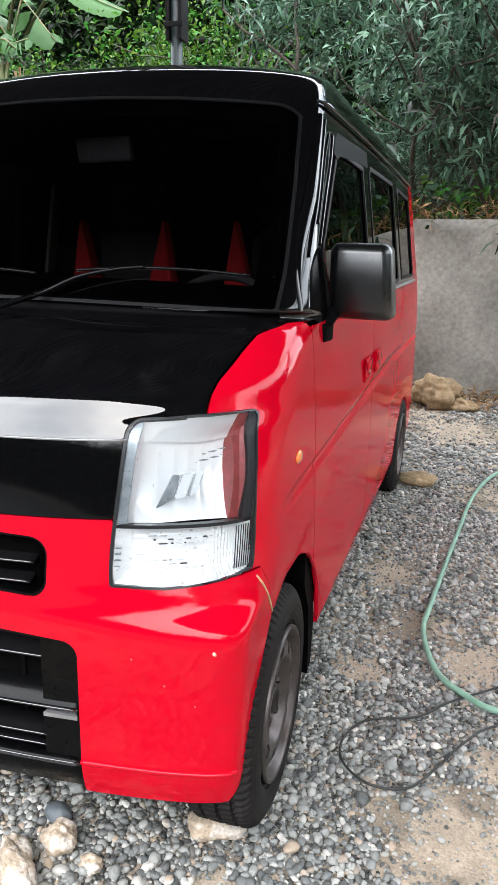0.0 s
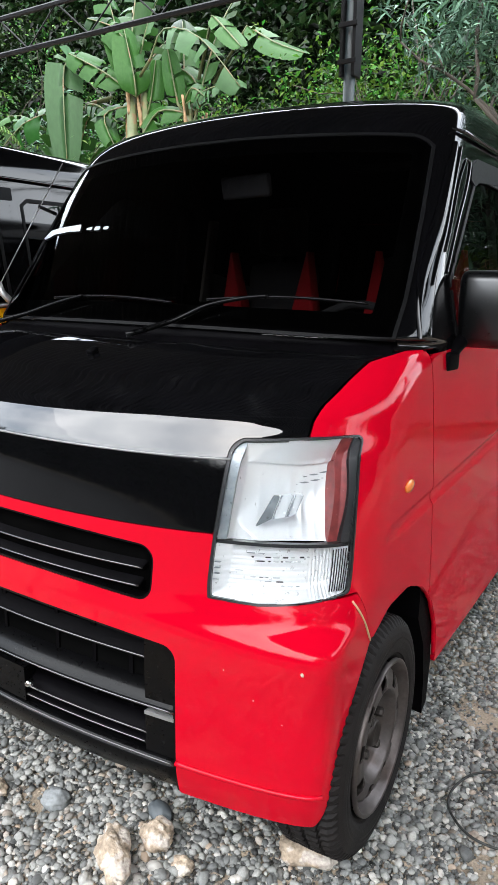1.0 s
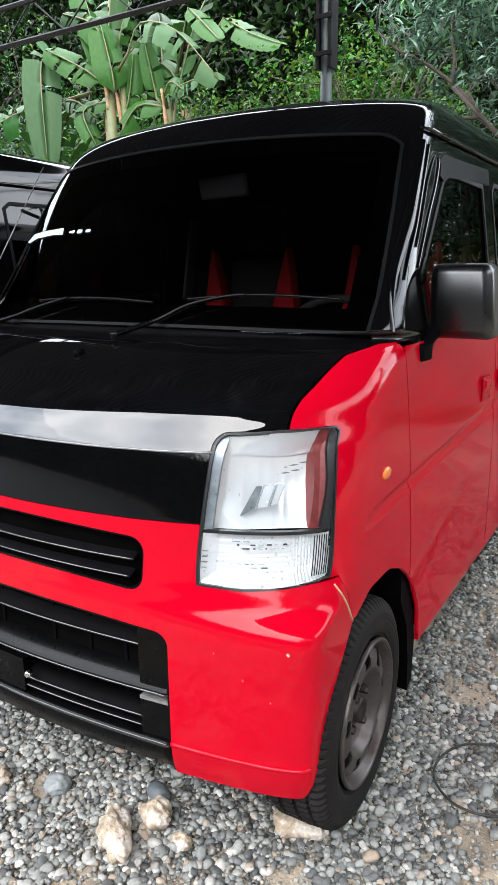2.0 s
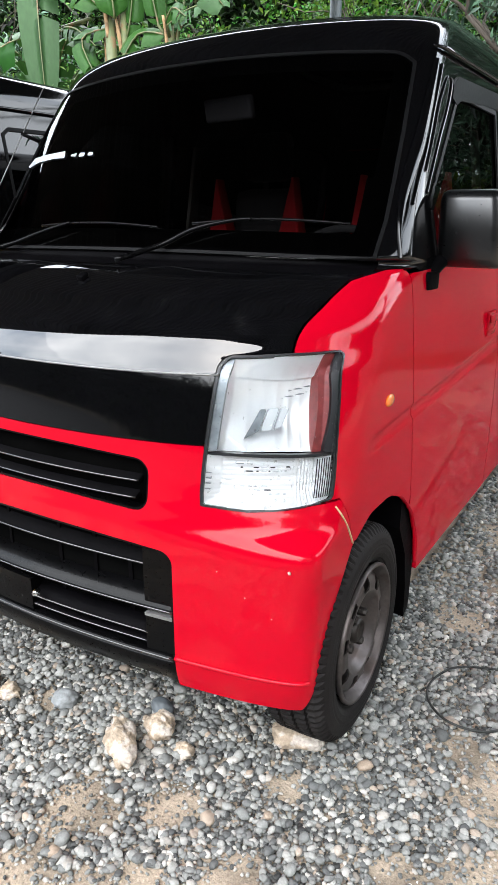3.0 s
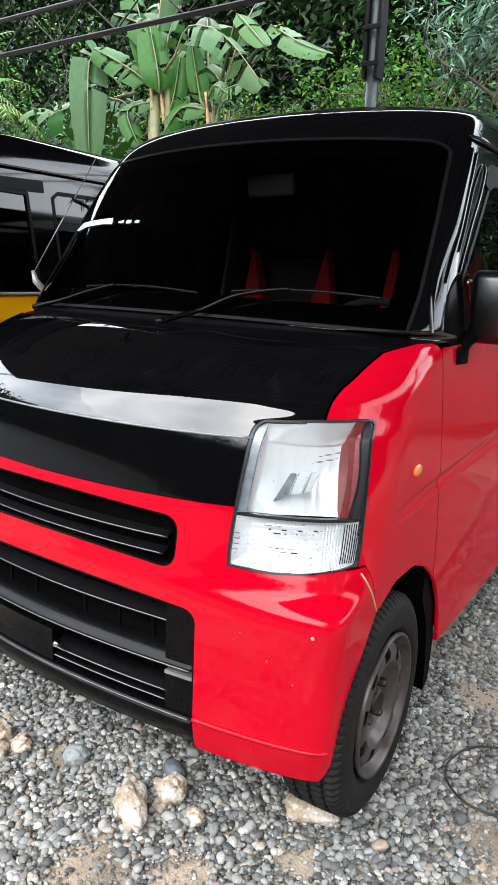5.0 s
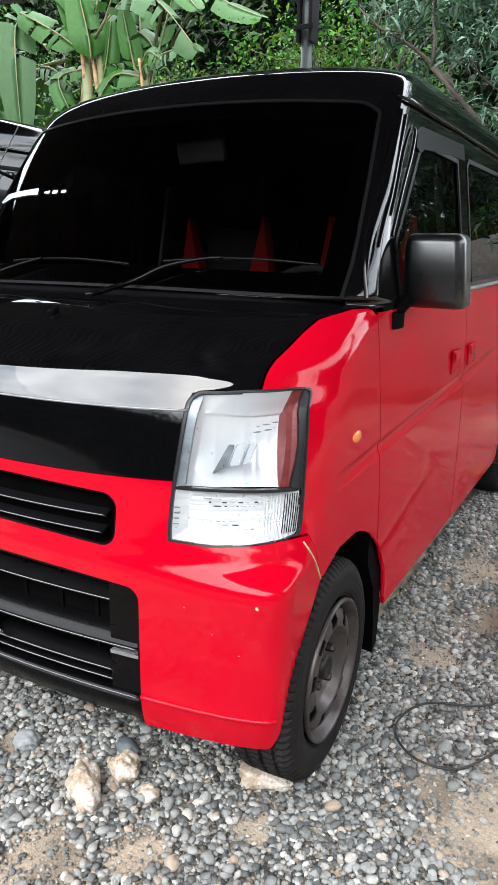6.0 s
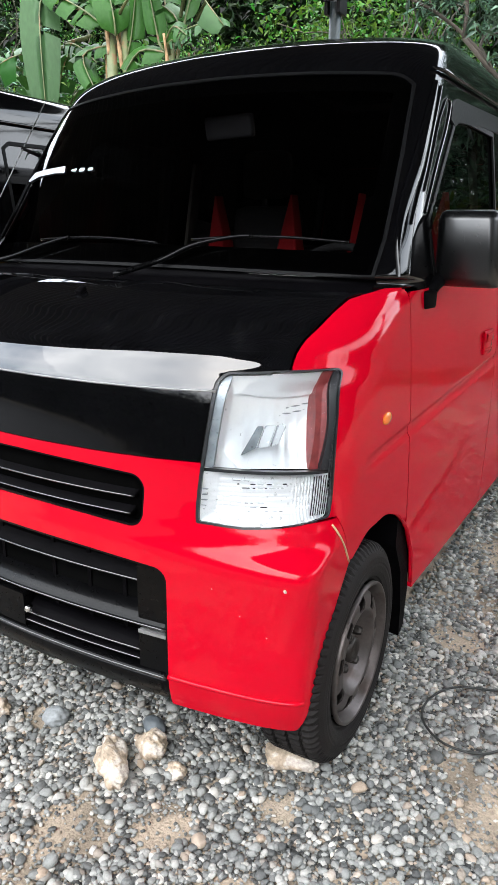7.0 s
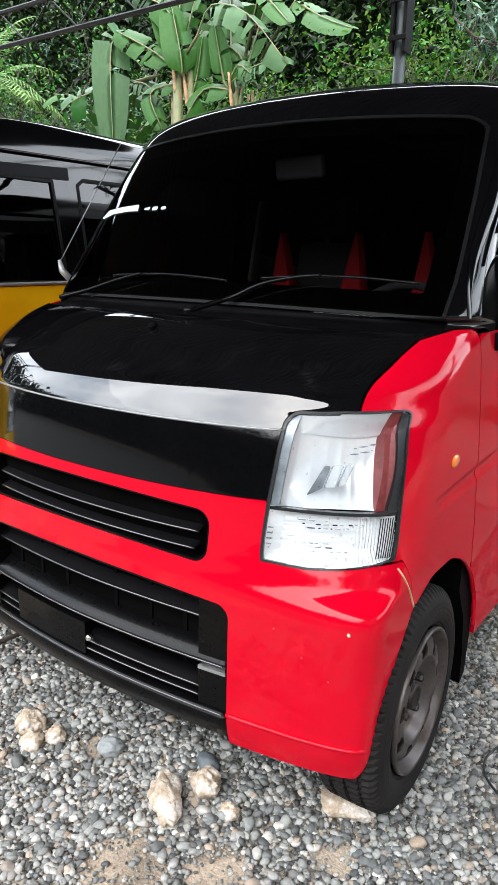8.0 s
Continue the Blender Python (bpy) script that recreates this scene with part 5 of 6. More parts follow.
def make_tree(x, y, h, spread, seed, material, leaf, name="tree", label="", clusters=900, shape=None, bark=BARK):
    rng = np.random.default_rng(seed)
    tree = thing(name, label, "tree", pose(x, y, 0))
    bm = bmesh.new()
    tips = []
    trunk = [Vector((0, 0, -0.2)), Vector((0.1, 0.05, h * 0.12)), Vector((0.05, -0.1, h * 0.26))]
    tube(bm, trunk, [0.20, 0.16, 0.13], 10)
    for k in range(7):
        a = 6.28 * k / 7 + rng.random()
        limb(bm, trunk[1 + k % 2], Vector((math.cos(a), math.sin(a), 0.75)).normalized(), h * 0.45, 0.055, 0, rng, tips)
    part("trunk", bm, bark, tree)
    places = []
    while len(places) < clusters:
        t = tips[int(rng.integers(0, len(tips)))]
        p = np.array(t) * np.array([spread / (h * 0.55), spread / (h * 0.55), 1.0]) + rng.normal(size=3) * np.array([0.42, 0.42, 0.38])
        if p[2] > 0.25:
            places.append(p)
    scatter_leaves("crown", places, material, *leaf, rng, tree, n=2)
    return tree


MANGO_LEAF = (0.16, 0.034, 11, 0.05)
SHRUB_LEAF = (0.085, 0.052, 8, 0.10)
make_tree(1.5, 8.3, 5.6, 2.4, 3, MANGO, MANGO_LEAF, "mango_tree", "dark leafy mango tree behind the wall", 1700)
make_tree(0.1, 8.9, 5.8, 2.5, 4, MANGO, MANGO_LEAF, "mango_tree", "dark leafy mango tree behind the wall", 1700)
make_tree(2.2, 10.6, 6.0, 2.2, 5, MANGO, MANGO_LEAF, "mango_tree", "dark leafy mango tree behind the wall", 1100)
make_tree(-3.9, 10.4, 5.4, 2.2, 6, SHRUB, SHRUB_LEAF, "leafy_tree", "bright green broad-leaved small tree", 1800)
make_tree(-8.2, 12.4, 5.8, 3.2, 7, DARKSHRUB, SHRUB_LEAF, "leafy_tree", "deep green broad-leaved small tree", 1500)
make_tree(-12.8, 11.4, 6.4, 3.0, 8, DARKSHRUB, SHRUB_LEAF, "leafy_tree", "deep green broad-leaved small tree", 1300)
make_tree(-17.5, 12.5, 9.0, 4.2, 10, DARKSHRUB, SHRUB_LEAF, "leafy_tree", "deep green broad-leaved small tree", 1500)
make_tree(-15.5, 9.5, 6.0, 3.4, 9, MANGO, MANGO_LEAF, "mango_tree", "dark leafy mango tree behind the wall", 900)

# rising bank and its woods, near-black to paint in the shade between leaves
bm = bmesh.new()
for i in range(41):
    for j in range(9):
        x, y = -60 + 1.6 * i, 13.5 + 1.6 * j
        bm.verts.new((x, y, -0.3 + 2.7 * j + 0.8 * noise.noise((x * 0.2, y * 0.2, 2))))
bm.verts.ensure_lookup_table()
for i in range(40):
    for j in range(8):
        a = i * 9 + j
        bm.faces.new((bm.verts[a], bm.verts[a + 9], bm.verts[a + 10], bm.verts[a + 1]))
tagged(part("backdrop", bm, DARK), "bank behind the yard, near-black as shade between leaves", "bank", kind="structure")
rng = np.random.default_rng(21)
places = [(rng.uniform(-34, 4), 0, 0) for _ in range(14500)]
places = [(x, 13.0 + 9.5 * rng.random() ** 1.1 - 0, 0) for x, _, _ in places]
places = [(x, y, max(0.2, (y - 13.5) * 1.62 + abs(rng.normal()) * 1.0 + rng.random() * 1.6)) for x, y, _ in places]
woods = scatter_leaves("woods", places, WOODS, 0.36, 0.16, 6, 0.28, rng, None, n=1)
tagged(woods, "dense green woods on the bank, colour darkened as shade", "woods", kind="stuff")


def arch(base, az, rise, length, droop, n=26):
    """The midrib of a leaf that rises and bends over under its own weight."""
    pts = []
    d = Vector((math.cos(az) * math.cos(rise), math.sin(az) * math.cos(rise), math.sin(rise)))
    p = Vector(base)
    for k in range(n + 1):
        pts.append(p.copy())
        d = (d + Vector((0, 0, -droop / n * (0.4 + 1.6 * k / n)))).normalized()
        p = p + d * (length / n)
    return pts


def banana_blade(bm, pts, facing, width, rng, tears=5, curl=0.2):
    """A long blade on a midrib: two halves, pleated across and torn into strips; facing is the way its upper side looks."""
    n = len(pts) - 1
    facing = Vector(facing).normalized()
    spine = [bm.verts.new(q) for q in pts]
    for s in (-1, 1):
        strip, sag = [], 0.0
        torn = set(int(v) for v in rng.integers(2, n - 1, tears))

        def close(strip):
            for a, b in zip(strip, strip[1:]):
                for j in range(3):
                    bm.faces.new((a[j], b[j], b[j + 1], a[j + 1]))
        for k, q in enumerate(pts):
            t = k / n
            run = (pts[min(k + 1, n)] - pts[max(k - 1, 0)]).normalized()
            across = run.cross(facing).normalized()
            up = across.cross(run)
            w = width * 0.5 * (math.sin(math.pi * min(1, 0.05 + 0.93 * t)) ** 0.4) * min(1, t / 0.10 + 0.05)
            if k in torn:
                close(strip)
                strip, sag = [], rng.random() * 0.45
            pleat = 0.006 * (1 if k % 2 else -1)
            shift = (pts[min(k + 1, n)] - q) * (0.45 if k in torn else 0.0) + run * w * 0.25
            row = [spine[k]]
            for f in (0.35, 0.70, 1.0):
                row.append(bm.verts.new(q + across * s * w * f * (1 - 0.2 * sag) + up * (pleat * f - w * f * f * (curl + 0.9 * sag)) + shift * f))
            strip.append(row)
        close(strip)


TO_YARD = (0.45, -0.75, 0.55)


def make_banana(x, y, stalks, leaves, shaped, stalk_h, seed, group="banana plants", pale=()):
    """leaves: (heading, rise, length, width, droop); shaped: (points of the midrib, width, tears, curl, facing)."""
    rng = np.random.default_rng(seed)
    plant = thing("banana_plant", "banana plant with broad torn green leaves", "plant", pose(x, y, 0), group)
    for dx, dy, r, h in stalks:
        bm = bmesh.new()
        tube(bm, [(dx * 1.6, dy, -0.1), (dx * 1.2 + 0.04, dy, h * 0.5), (dx, dy, h)], [r, r * 0.8, r * 0.5], 12)
        part("stalk", bm, STALK, plant)
        for k in range(3):
            bm = bmesh.new()
            a = 2.1 * k + rng.random()
            tube(bm, spline([(dx + 0.06 * math.cos(a), dy + 0.06 * math.sin(a), h * 0.86), (dx + 0.10 * math.cos(a), dy + 0.1 * math.sin(a), h * 0.93), (dx + 0.17 * math.cos(a), dy + 0.17 * math.sin(a), h * 1.02)], 4), [0.035] * 5 + [0.022] * 4, 7)
            part("leaf_sheath", bm, SHEATH if k else STALK, plant)
    ribs = []
    for az, rise, length, width, droop in leaves:
        base = Vector((rng.normal() * 0.06, rng.normal() * 0.06, stalk_h * (0.88 + 0.1 * rng.random())))
        a, e = radians(az), radians(rise)
        stem = base + Vector((math.cos(a) * math.cos(e), math.sin(a) * math.cos(e), math.sin(e))) * 0.35
        ribs.append((base, arch(stem, a, e, length, droop), width, 6, 0.2, (0.1 * math.cos(a), 0.1 * math.sin(a), 1)))
    for line, width, tears, curl, facing in shaped:
        pts = spline(line, 12 if len(line) < 4 else 9)
        ribs.append((Vector(line[0]) + (Vector((0, 0, stalk_h * 0.94)) - Vector(line[0])) * 0.6, pts, width, tears, curl, facing))
    for k, (base, pts, width, tears, curl, facing) in enumerate(ribs):
        bm = bmesh.new()
        banana_blade(bm, pts, facing, width, rng, tears, curl)
        leaf = part("banana_leaf", bm, BANANAPALE if k in pale else BANANA, plant)
        bm = bmesh.new()
        rib = [base] + pts[::3]
        tube(bm, rib, [0.03, 0.024] + [0.014 * (1 - i / len(rib)) + 0.004 for i in range(len(rib) - 2)], 6)
        part("midrib", bm, STALK, leaf)
    return plant


make_banana(-7.7, 9.0, ((0, 0, 0.15, 4.75), (0.22, 0.1, 0.11, 4.5), (-0.25, 0.2, 0.10, 4.2)),
            [(130, 62, 2.4, 0.6, 1.2), (70, 60, 2.4, 0.6, 1.6), (160, 75, 2.0, 0.6, 1.0), (100, 80, 2.2, 0.6, 0.8), (30, 75, 2.2, 0.55, 1.2)],
            [([(-1.22, -0.1, 5.19), (-1.42, -0.2, 5.02), (-1.32, -0.35, 4.27), (-1.24, -0.4, 3.25)], 0.72, 2, 0.06, (0.5, -0.8, 0.2)),
             ([(-1.55, 0.2, 4.38), (-2.05, 0.15, 4.40), (-2.87, 0.0, 4.22), (-3.74, -0.1, 3.60)], 0.80, 9, 0.25, (0.5, -0.75, 0.45)),
             ([(-1.21, 0.1, 4.42), (-0.77, 0.0, 4.32), (-0.25, -0.1, 3.98)], 0.46, 4, 0.3, TO_YARD),
             ([(0.21, -0.1, 4.35), (0.20, -0.15, 4.71), (-0.04, -0.1, 5.45)], 0.62, 1, 0.15, (0.8, -0.6, 0.1)),
             ([(0.27, 0.1, 4.05), (0.38, 0.1, 4.37), (0.45, 0.15, 4.95)], 0.40, 1, 0.25, (0.2, -1, 0.1)),
             ([(-0.09, -0.1, 4.54), (-0.45, -0.2, 4.80), (-1.19, -0.3, 5.18)], 0.56, 3, 0.25, TO_YARD),
             ([(0.0, 0.0, 4.25), (-0.56, -0.1, 4.12), (-0.2, -0.2, 3.50)], 0.42, 3, 0.35, TO_YARD),
             ([(0.55, -0.1, 4.90), (0.93, -0.2, 5.26), (1.73, -0.3, 4.98), (2.55, -0.35, 4.15)], 0.66, 15, 0.45, (0.35, -0.55, 0.8)),
             ([(0.1, 0.1, 4.9), (-0.3, 0.0, 5.5), (-0.9, -0.1, 5.75)], 0.6, 6, 0.25, TO_YARD)], 4.75, 31, pale=(5, 12))
make_banana(-6.4, 9.0, ((0, 0, 0.10, 4.15), (0.2, 0.25, 0.08, 3.9)),
            [(60, 75, 2.0, 0.6, 1.0), (130, 70, 2.0, 0.6, 1.0)],
            [([(-0.25, 0.0, 4.15), (-0.29, -0.05, 4.45), (-0.38, -0.1, 4.98)], 0.36, 1, 0.2, (0.5, -0.9, 0.1)),
             ([(-0.05, -0.1, 4.13), (0.20, -0.2, 4.30), (0.52, -0.3, 4.12)], 0.36, 4, 0.4, TO_YARD),
             ([(0.0, -0.1, 4.10), (0.43, -0.2, 4.22), (0.85, -0.3, 4.25)], 0.40, 8, 0.5, (0.2, -0.6, 0.8)),
             ([(-0.1, 0.0, 4.0), (-0.6, -0.1, 4.05), (-0.95, -0.2, 3.6)], 0.5, 5, 0.35, TO_YARD),
             ([(0.1, 0.2, 4.2), (-0.1, 0.2, 4.6), (-0.6, 0.1, 4.9)], 0.45, 5, 0.3, TO_YARD),
             ([(0.75, 0.6, 5.35), (1.45, 0.3, 4.92), (2.10, 0.1, 4.62)], 0.5, 1, 0.15, (0.1, -0.5, 0.9)),
             ([(0.25, 0.3, 5.5), (0.62, 0.2, 5.18), (0.95, 0.1, 4.88)], 0.42, 1, 0.15, (0.1, -0.5, 0.9))], 4.1, 32, pale=(4,))
make_banana(-10.8, 10.6, ((0, 0, 0.12, 3.6),), [(200, 60, 2.2, 0.6, 1.5), (250, 65, 2.2, 0.6, 2.2), (-30, 55, 2.4, 0.6, 1.6), (30, 60, 2.3, 0.6, 1.5), (300, 62, 2.2, 0.55, 1.8), (150, 70, 2.0, 0.55, 1.2)], [], 3.6, 33)


def make_palm(x, y, h, seed):
    rng = np.random.default_rng(seed)
    palm = thing("palm", "slender palm with feathery green fronds", "palm", pose(x, y, 0))
    bm = bmesh.new()
    tube(bm, [(0, 0, -0.1), (0.1, 0, h * 0.5), (0.05, 0.05, h)], [0.14, 0.10, 0.08], 10)
    part("trunk", bm, BARK, palm)
    for k in range(13):
        az, rise = 6.28 * k / 13 + rng.normal() * 0.15, radians(20 + 55 * rng.random())
        d = Vector((math.cos(az) * math.cos(rise), math.sin(az) * math.cos(rise), math.sin(rise)))
        p, pts = Vector((0.05, 0.05, h)), []
        for i in range(22):
            pts.append(p.copy())
            d = (d + Vector((0, 0, -0.075))).normalized()
            p = p + d * 0.105
        bm = bmesh.new()
        tube(bm, pts, [0.018 * (1 - i / 24) + 0.003 for i in range(22)], 5)
        sidev = Vector((-math.sin(az), math.cos(az), 0))
        for i in range(2, 22):
            for s in (-1, 1):
                t = (pts[i] - pts[i - 1]).normalized()
                w = 0.5 * math.sin(math.pi * (0.12 + 0.8 * i / 22))
                tip = pts[i] + sidev * s * w * 0.8 + t * w * 0.55 + Vector((0, 0, -0.30 * w))
                a, b = bm.verts.new(pts[i]), bm.verts.new(pts[i] + t * 0.04)
                c, e = bm.verts.new(pts[i].lerp(tip, 0.55) + t * 0.03), bm.verts.new(tip)
                bm.faces.new((a, b, c))
                bm.faces.new((a, c, e))
        part("frond", bm, PALM, palm)
    return palm


make_palm(-13.6, 8.9, 4.6, 51)
make_palm(-15.8, 10.5, 5.6, 52)

# unseen woods behind and beside the camera, added to darken what the paint reflects
rng = np.random.default_rng(23)
places = [(rng.uniform(-16, 14), rng.uniform(-12.5, -10.5), 5.0 * rng.random() ** 0.8 + 0.3 * rng.normal()) for _ in range(3200)]
tagged(scatter_leaves("woods", places, WOODS, 0.40, 0.18, 6, 0.3, rng, None, n=1), "unseen dark woods added across the yard for reflections", "woods", kind="stuff")
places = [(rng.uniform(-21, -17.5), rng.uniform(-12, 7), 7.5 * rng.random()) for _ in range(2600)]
tagged(scatter_leaves("woods", places, WOODS, 0.55, 0.25, 6, 0.35, rng, None, n=1), "unseen dark woods added along the side to darken reflections", "woods", kind="stuff")
# taller towards the front, to cut the sky highlight on the wing
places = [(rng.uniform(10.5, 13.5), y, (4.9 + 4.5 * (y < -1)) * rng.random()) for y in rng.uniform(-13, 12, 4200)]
tagged(scatter_leaves("woods", places, WOODS, 0.50, 0.22, 6, 0.35, rng, None, n=1), "unseen dark woods added beside the yard to darken reflections", "woods", kind="stuff")
# unseen bank added behind them to block low sky in the reflections
bm = bmesh.new()
for i in range(31):
    x = -30 + 2 * i
    for j, (y, z) in enumerate(((-11.6, -0.2), (-12.2, 2.8), (-13.0, 4.6), (-17, 4.9))):
        bm.verts.new((x, y, z + 0.35 * noise.noise((x * 0.4, j, 4)) * (j > 0)))
bm.verts.ensure_lookup_table()
for i in range(30):
    for j in range(3):
        a = i * 4 + j
        bm.faces.new((bm.verts[a], bm.verts[a + 1], bm.verts[a + 5], bm.verts[a + 4]))
tagged(part("backdrop", bm, DARK), "unseen dark bank added to block low sky", "bank", kind="structure")

# ---------------------------------------------------------------- loose stones, hose and cable on the yard


def stone_mesh(bm, c, size, seed, rough=0.25, sub=3, turn=0.0):
    r = bmesh.ops.create_icosphere(bm, subdivisions=sub, radius=1)
    rot = Matrix.Rotation(turn, 3, "Z")
    for v in r["verts"]:
        n1 = noise.noise(v.co * 1.1 + Vector((seed, 0, 0)))
        n2 = noise.noise(v.co * 3.0 + Vector((0, seed, 0)))
        n3 = noise.noise(v.co * 7.0 + Vector((0, 0, seed)))
        k = 1 + rough * (n1 + 0.5 * n2 + 0.22 * n3)
        p = Vector((v.co.x * size[0] * k, v.co.y * size[1] * k, v.co.z * size[2] * k))
        v.co = rot @ p + Vector(c)


def make_stone(x, y, size, seed, material, label, rough=0.35, turn=0.0, sub=4):
    bm = bmesh.new()
    stone_mesh(bm, (0, 0, 0), size, seed, rough, sub, turn)
    low = min(v.co.z for v in bm.verts)
    ob = part("stone", bm, material)
    ob.location = (x, y, ground_z(x, y) - low * 0.72)
    return tagged(ob, label, "stone")


make_stone(0.295, -0.058, (0.080, 0.036, 0.036), 1, LIMESTONE, "pale rough limestone lump lying on gravel", 0.4, radians(-40))
make_stone(0.336, 0.036, (0.040, 0.032, 0.030), 2, LIMESTONE, "small pale limestone lump lying on gravel", 0.4)
make_stone(0.640, 0.190, (0.062, 0.036, 0.026), 3, LIMESTONE, "flat pale limestone piece beside a tyre", 0.3, radians(20))
make_stone(0.052, -0.004, (0.034, 0.028, 0.024), 4, BLUESTONE, "blue-grey angular stone on gravel", 0.25, 0.4)
make_stone(0.293, 0.100, (0.036, 0.024, 0.020), 5, SLATE, "dark smooth oval stone on gravel", 0.12, -0.3)
make_stone(-0.190, -0.070, (0.036, 0.034, 0.030), 6, LIMESTONE, "small pale limestone lump lying on gravel", 0.4)
make_stone(-0.095, -0.060, (0.028, 0.026, 0.022), 7, LIMESTONE, "small pale limestone lump lying on gravel", 0.4)
make_stone(-0.135, -0.110, (0.032, 0.030, 0.020), 8, LIMESTONE, "small pale limestone lump lying on gravel", 0.4)
make_stone(-0.08, -0.335, (0.036, 0.026, 0.020), 10, SLATE, "dark smooth oval stone on gravel", 0.15, 0.8)
make_stone(0.430, 0.012, (0.024, 0.021, 0.019), 14, LIMESTONE, "small pale limestone lump lying on gravel", 0.4)
make_stone(0.845, 2.880, (0.10, 0.07, 0.05), 11, BROWNSTONE, "rounded brown stone behind a van", 0.25)
make_stone(0.80, 5.10, (0.19, 0.15, 0.15), 12, BROWNSTONE, "large brown boulder at the foot of a wall", 0.45)
make_stone(1.02, 5.05, (0.13, 0.10, 0.06), 13, BROWNSTONE, "brown boulder at the foot of a wall", 0.45)

hose = thing("garden_hose", "pale green garden hose lying on gravel", "hose")
bm = bmesh.new()
line = [(1.9, 3.9), (1.55, 3.6), (1.289, 3.22), (1.159, 2.757), (1.091, 2.145), (1.025, 1.432), (1.012, 1.19), (1.07, 0.965), (1.165, 0.865), (1.25, 0.825), (1.5, 0.80), (1.9, 0.95), (2.4, 1.0)]
tube(bm, spline([(x, y, 0.016) for x, y in line], 10), 0.0095, 10)
part("hose_pipe", bm, HOSE, hose)
loop = thing("black_cable", "thin black cable looped on gravel", "cable")
bm = bmesh.new()
line = [(1.7, 1.5), (1.35, 1.05), (1.121, 0.844), (1.035, 0.735), (0.905, 0.66), (0.855, 0.58), (0.866, 0.494), (0.94, 0.425), (1.032, 0.45), (1.093, 0.545), (1.158, 0.656), (1.247, 0.772), (1.5, 0.92), (2.2, 1.0)]
tube(bm, spline([(x, y, 0.010 + 0.006 * math.sin(i * 2)) for i, (x, y) in enumerate(line)], 8), 0.0032, 8)
part("cable_run", bm, CABLE, loop)
stick = thing("stick", "thin dry stick lying on gravel", "stick")
bm = bmesh.new()
tube(bm, spline([(-0.56, 0.21, 0.03), (-0.58, 0.07, 0.025), (-0.61, -0.09, 0.02)], 6), 0.008, 7)
part("twig", bm, BARK, stick)

# dry litter at the foot of the wall and along its top
rng = np.random.default_rng(5)
litter = scatter_leaves("leaf_litter", [(rng.uniform(0.4, 4), rng.uniform(5.0, 5.7), 0.03 + 0.03 * rng.random()) for _ in range(500)], DEADLEAF, 0.12, 0.02, 3, 0.03, rng, None, 0.1)
tagged(litter, "dry brown leaf litter along the wall", "litter", kind="stuff")
vine = scatter_leaves("dry_vines", [(rng.uniform(-2, 6), WALL_Y + rng.uniform(-0.02, 0.2), WALL_H + 0.02 + 0.12 * rng.random()) for _ in range(420)], DEADLEAF, 0.16, 0.015, 3, 0.04, rng, None, 0.3)
tagged(vine, "dry vines and weeds along the wall top", "vines", kind="stuff")
weeds = scatter_leaves("wall_weeds", [(rng.uniform(-2, 6), WALL_Y + rng.uniform(0.1, 0.5), WALL_H + rng.random() * 0.35) for _ in range(420)], SHRUB, 0.09, 0.05, 4, 0.06, rng, None, 0.3)
tagged(weeds, "green weeds behind the wall top", "weeds", kind="stuff")

# ---------------------------------------------------------------- gravel
DIRT = [(0.34, -0.24, 0.10), (0.50, -0.12, 0.065), (0.69, 0.05, 0.05), (0.06, -0.50, 0.15), (1.16, 0.33, 0.20), (1.25, 0.62, 0.10), (0.86, 1.67, 0.15), (0.97, 1.28, 0.13), (1.2, 1.1, 0.14), (0.84, 0.94, 0.10),
        (1.25, 2.8, 0.25), (1.40, 0.10, 0.30), (0.02, -0.02, 0.05), (-0.28, -0.2, 0.06), (-0.6, 0.0, 0.12), (1.05, 4.3, 0.5), (0.40, -0.42, 0.13), (0.58, -0.33, 0.10), (0.69, -0.22, 0.07), (0.97, -0.04, 0.06), (1.09, 0.03, 0.09), (0.6, 4.8, 0.4), (1.6, 3.8, 0.4)]
rng = np.random.default_rng(11)


def pebble_shape(sub, seed):
    bm = bmesh.new()
    stone_mesh(bm, (0, 0, 0), (1, 0.76, 0.50), seed, 0.30, sub)
    v = np.array([tuple(p.co) for p in bm.verts])
    f = np.array([[p.index for p in q.verts] for q in bm.faces])
    bm.free()
    return v, f


SHAPES = {s: [pebble_shape(s, 40 + k) for k in range(16)] for s in (1, 2)}


CX, CY, CR = (np.array(v) for v in zip(*DIRT))


def bare(x, y):
    """How far a place is left bare of pebbles, 0 to 1."""
    d = (np.hypot(x - CX, y - CY) / CR).min()
    return min(1, max(0, 1.12 - d + 0.6 * noise.noise((x * 9, y * 9, 1)))) if d < 2.2 else 0.0


def lay(x0, x1, y0, y1, per_m2, size, keep=lambda x, y: True):
    """Places for pebbles: x, y, size."""
    out = []
    for _ in range(int((x1 - x0) * (y1 - y0) * per_m2)):
        x, y = rng.uniform(x0, x1), rng.uniform(y0, y1)
        if not keep(x, y):
            continue
        b = bare(x, y)
        if rng.random() < b * 0.86:
            continue
        out.append((x, y, size * rng.lognormal(0, 0.30) * (0.6 if b > 0.3 else 1)))
    return out


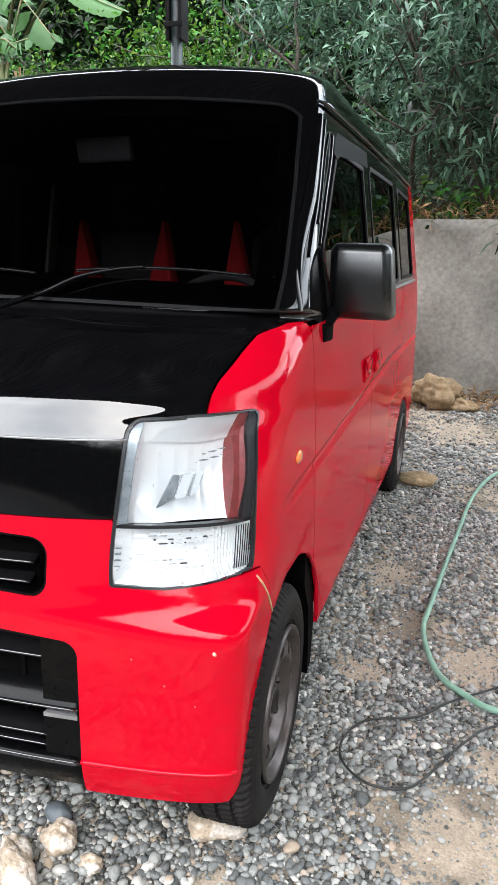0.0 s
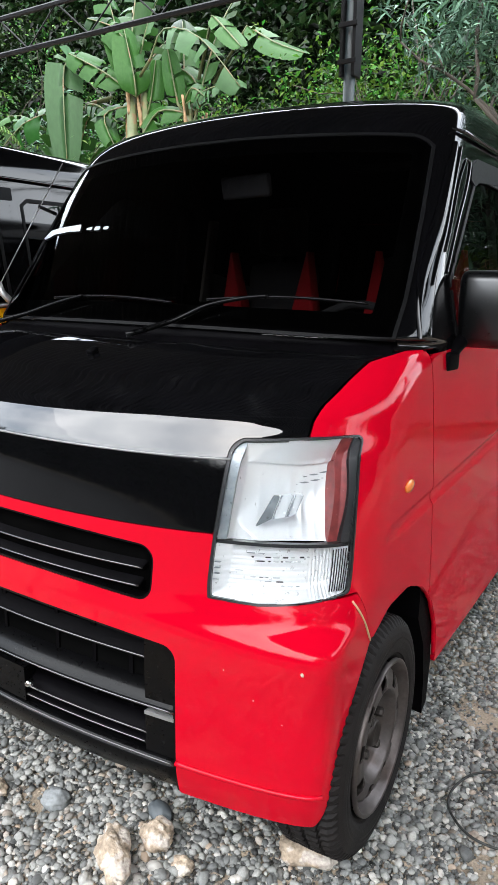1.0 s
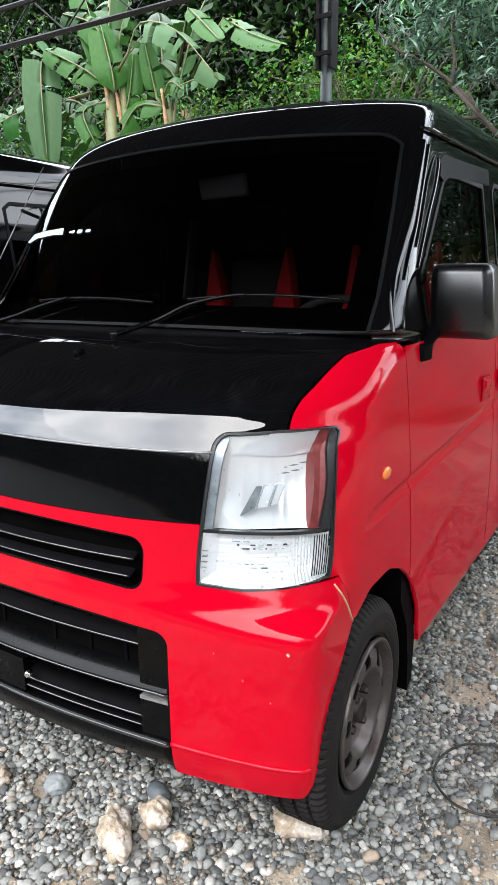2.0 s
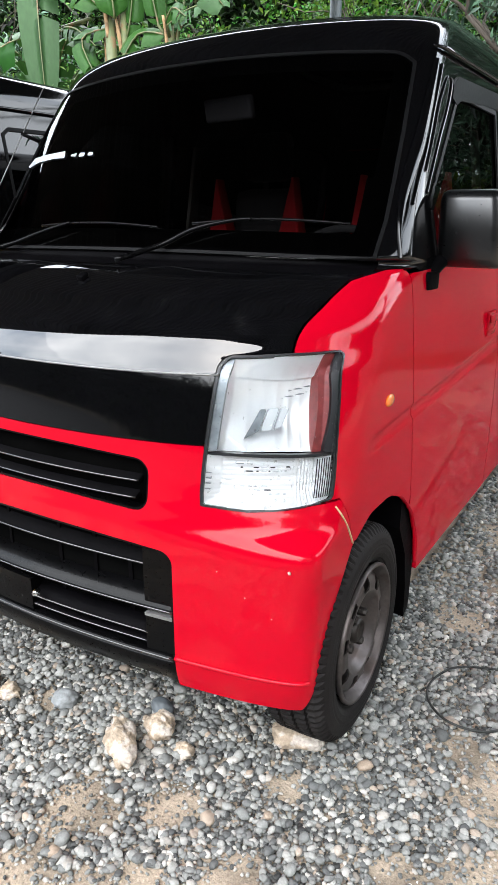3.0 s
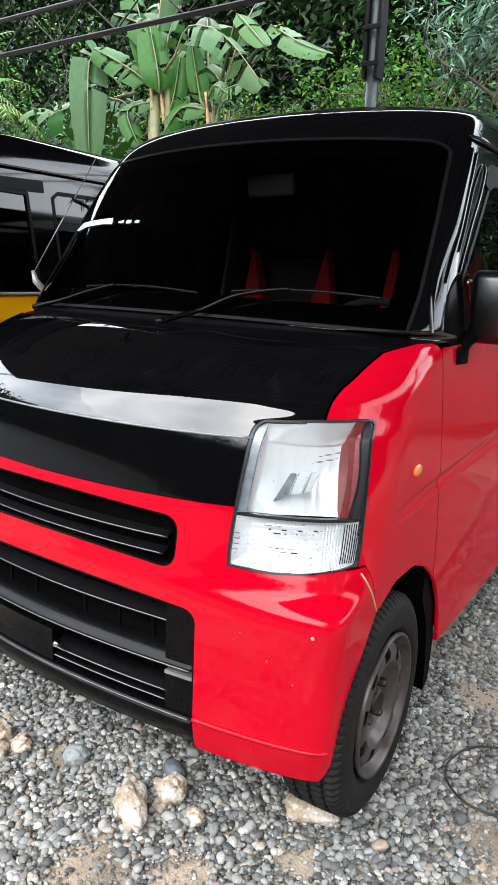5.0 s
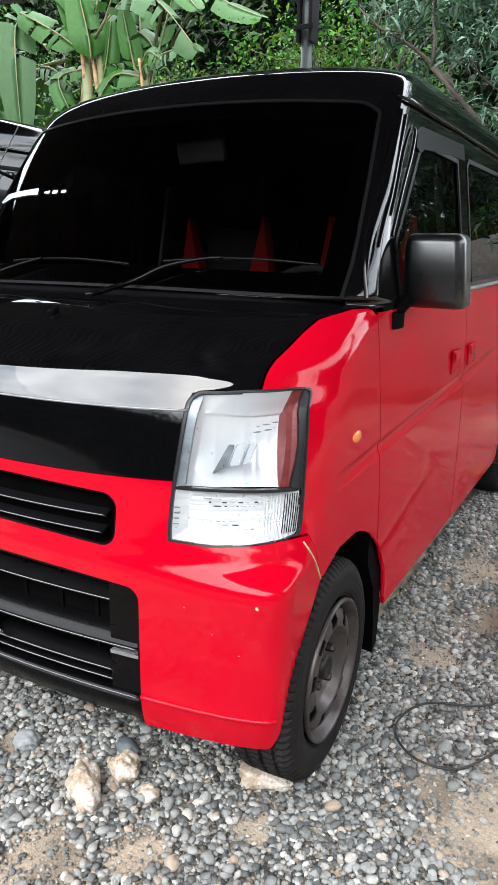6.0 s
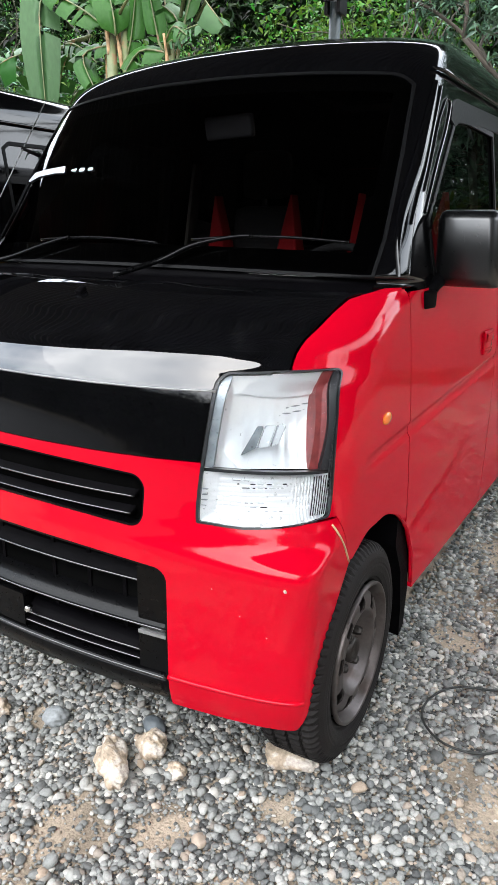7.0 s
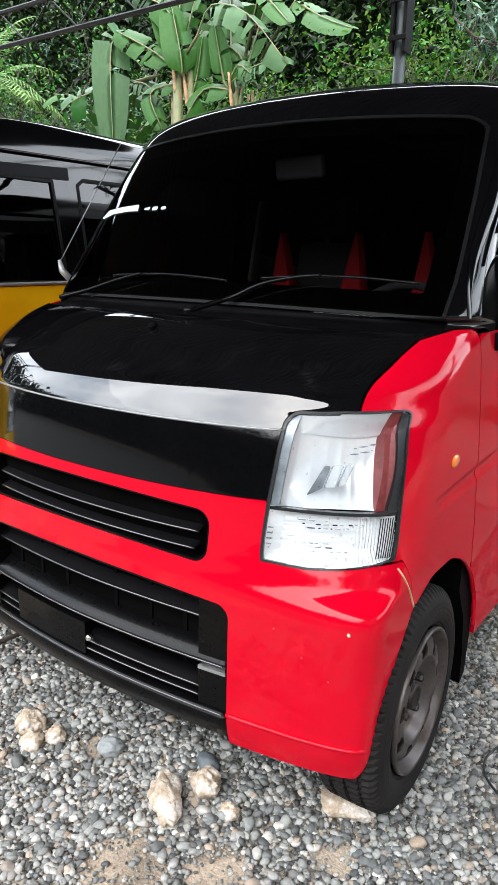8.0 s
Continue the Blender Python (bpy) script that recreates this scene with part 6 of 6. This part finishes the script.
def pebbles(name, spots, sub, material=PEBBLE, label="grey rounded river pebbles", sink=0.0):
    V, Fc, count = [], [], 0
    for x, y, s in spots:
        v, f = SHAPES[sub if s > 0.0088 else 1][int(rng.integers(0, 16))]
        a = rng.random() * 6.28
        tilt = rng.normal() * 0.25
        R = np.array(Euler((tilt, rng.normal() * 0.25, a)).to_matrix())
        V.append((v * s) @ R.T + (x, y, ground_z(x, y) + s * (0.22 + 0.6 * rng.random() - sink)))
        Fc.append(f + count)
        count += len(v)
    me = bpy.data.meshes.new(name)
    me.from_pydata(np.concatenate(V).tolist(), [], np.concatenate(Fc).tolist())
    me.materials.append(material)
    me.polygons.foreach_set("use_smooth", [True] * len(me.polygons))
    ob = new(name, me)
    ob.parent = ground
    return tagged(ob, label, kind="stuff")


NEAR = (0.05, 0.62, -0.40, 0.10)
seen = lambda x, y: not (x < 0.62 and y > 0.32) and x > -1.1 - y and x + 0.35 * y < 1.75
pebbles("gravel", lay(-1.1, 1.6, -0.66, 1.05, 11000, 0.0074, seen), 2)
# small darkened stones sunk low, painting shade between the pebbles
pebbles("grit", lay(-1.1, 1.6, -0.66, 1.05, 13000, 0.0060, lambda x, y: seen(x, y) and bare(x, y) < 0.12), 1, GAPSHADE, "small stones darkened as the shade between pebbles", 0.35)
pebbles("gravel", lay(0.62, 1.75, 1.05, 3.2, 7500, 0.0084), 1)
pebbles("gravel", lay(0.5, 2.0, 3.2, 5.6, 2400, 0.0130), 1)
pebbles("gravel", lay(1.5, 4.5, -0.9, 5.5, 380, 0.014), 1)
pebbles("gravel", lay(-2.4, -1.0, -0.6, 1.2, 3800, 0.0112), 1)
pebbles("gravel", lay(-4.5, 4.5, -1.7, -0.66, 350, 0.014), 1)
meshes = []
for k in range(10):
    v, f = SHAPES[2][k]
    me = bpy.data.meshes.new("pebble")
    me.from_pydata(v.tolist(), [], f.tolist())
    me.materials.append(PEBBLE)
    me.polygons.foreach_set("use_smooth", [True] * len(me.polygons))
    meshes.append(me)
for x, y, s in lay(NEAR[0], NEAR[1], NEAR[2], NEAR[3], 1250, 0.0095)[:300]:
    ob = new("pebble", meshes[int(rng.integers(0, 10))])
    ob.parent = ground
    ob.matrix_local = Matrix.LocRotScale((x, y, ground_z(x, y) + s * 0.40), Euler((rng.normal() * 0.2, rng.normal() * 0.2, rng.random() * 6.28)), (s, s, s))
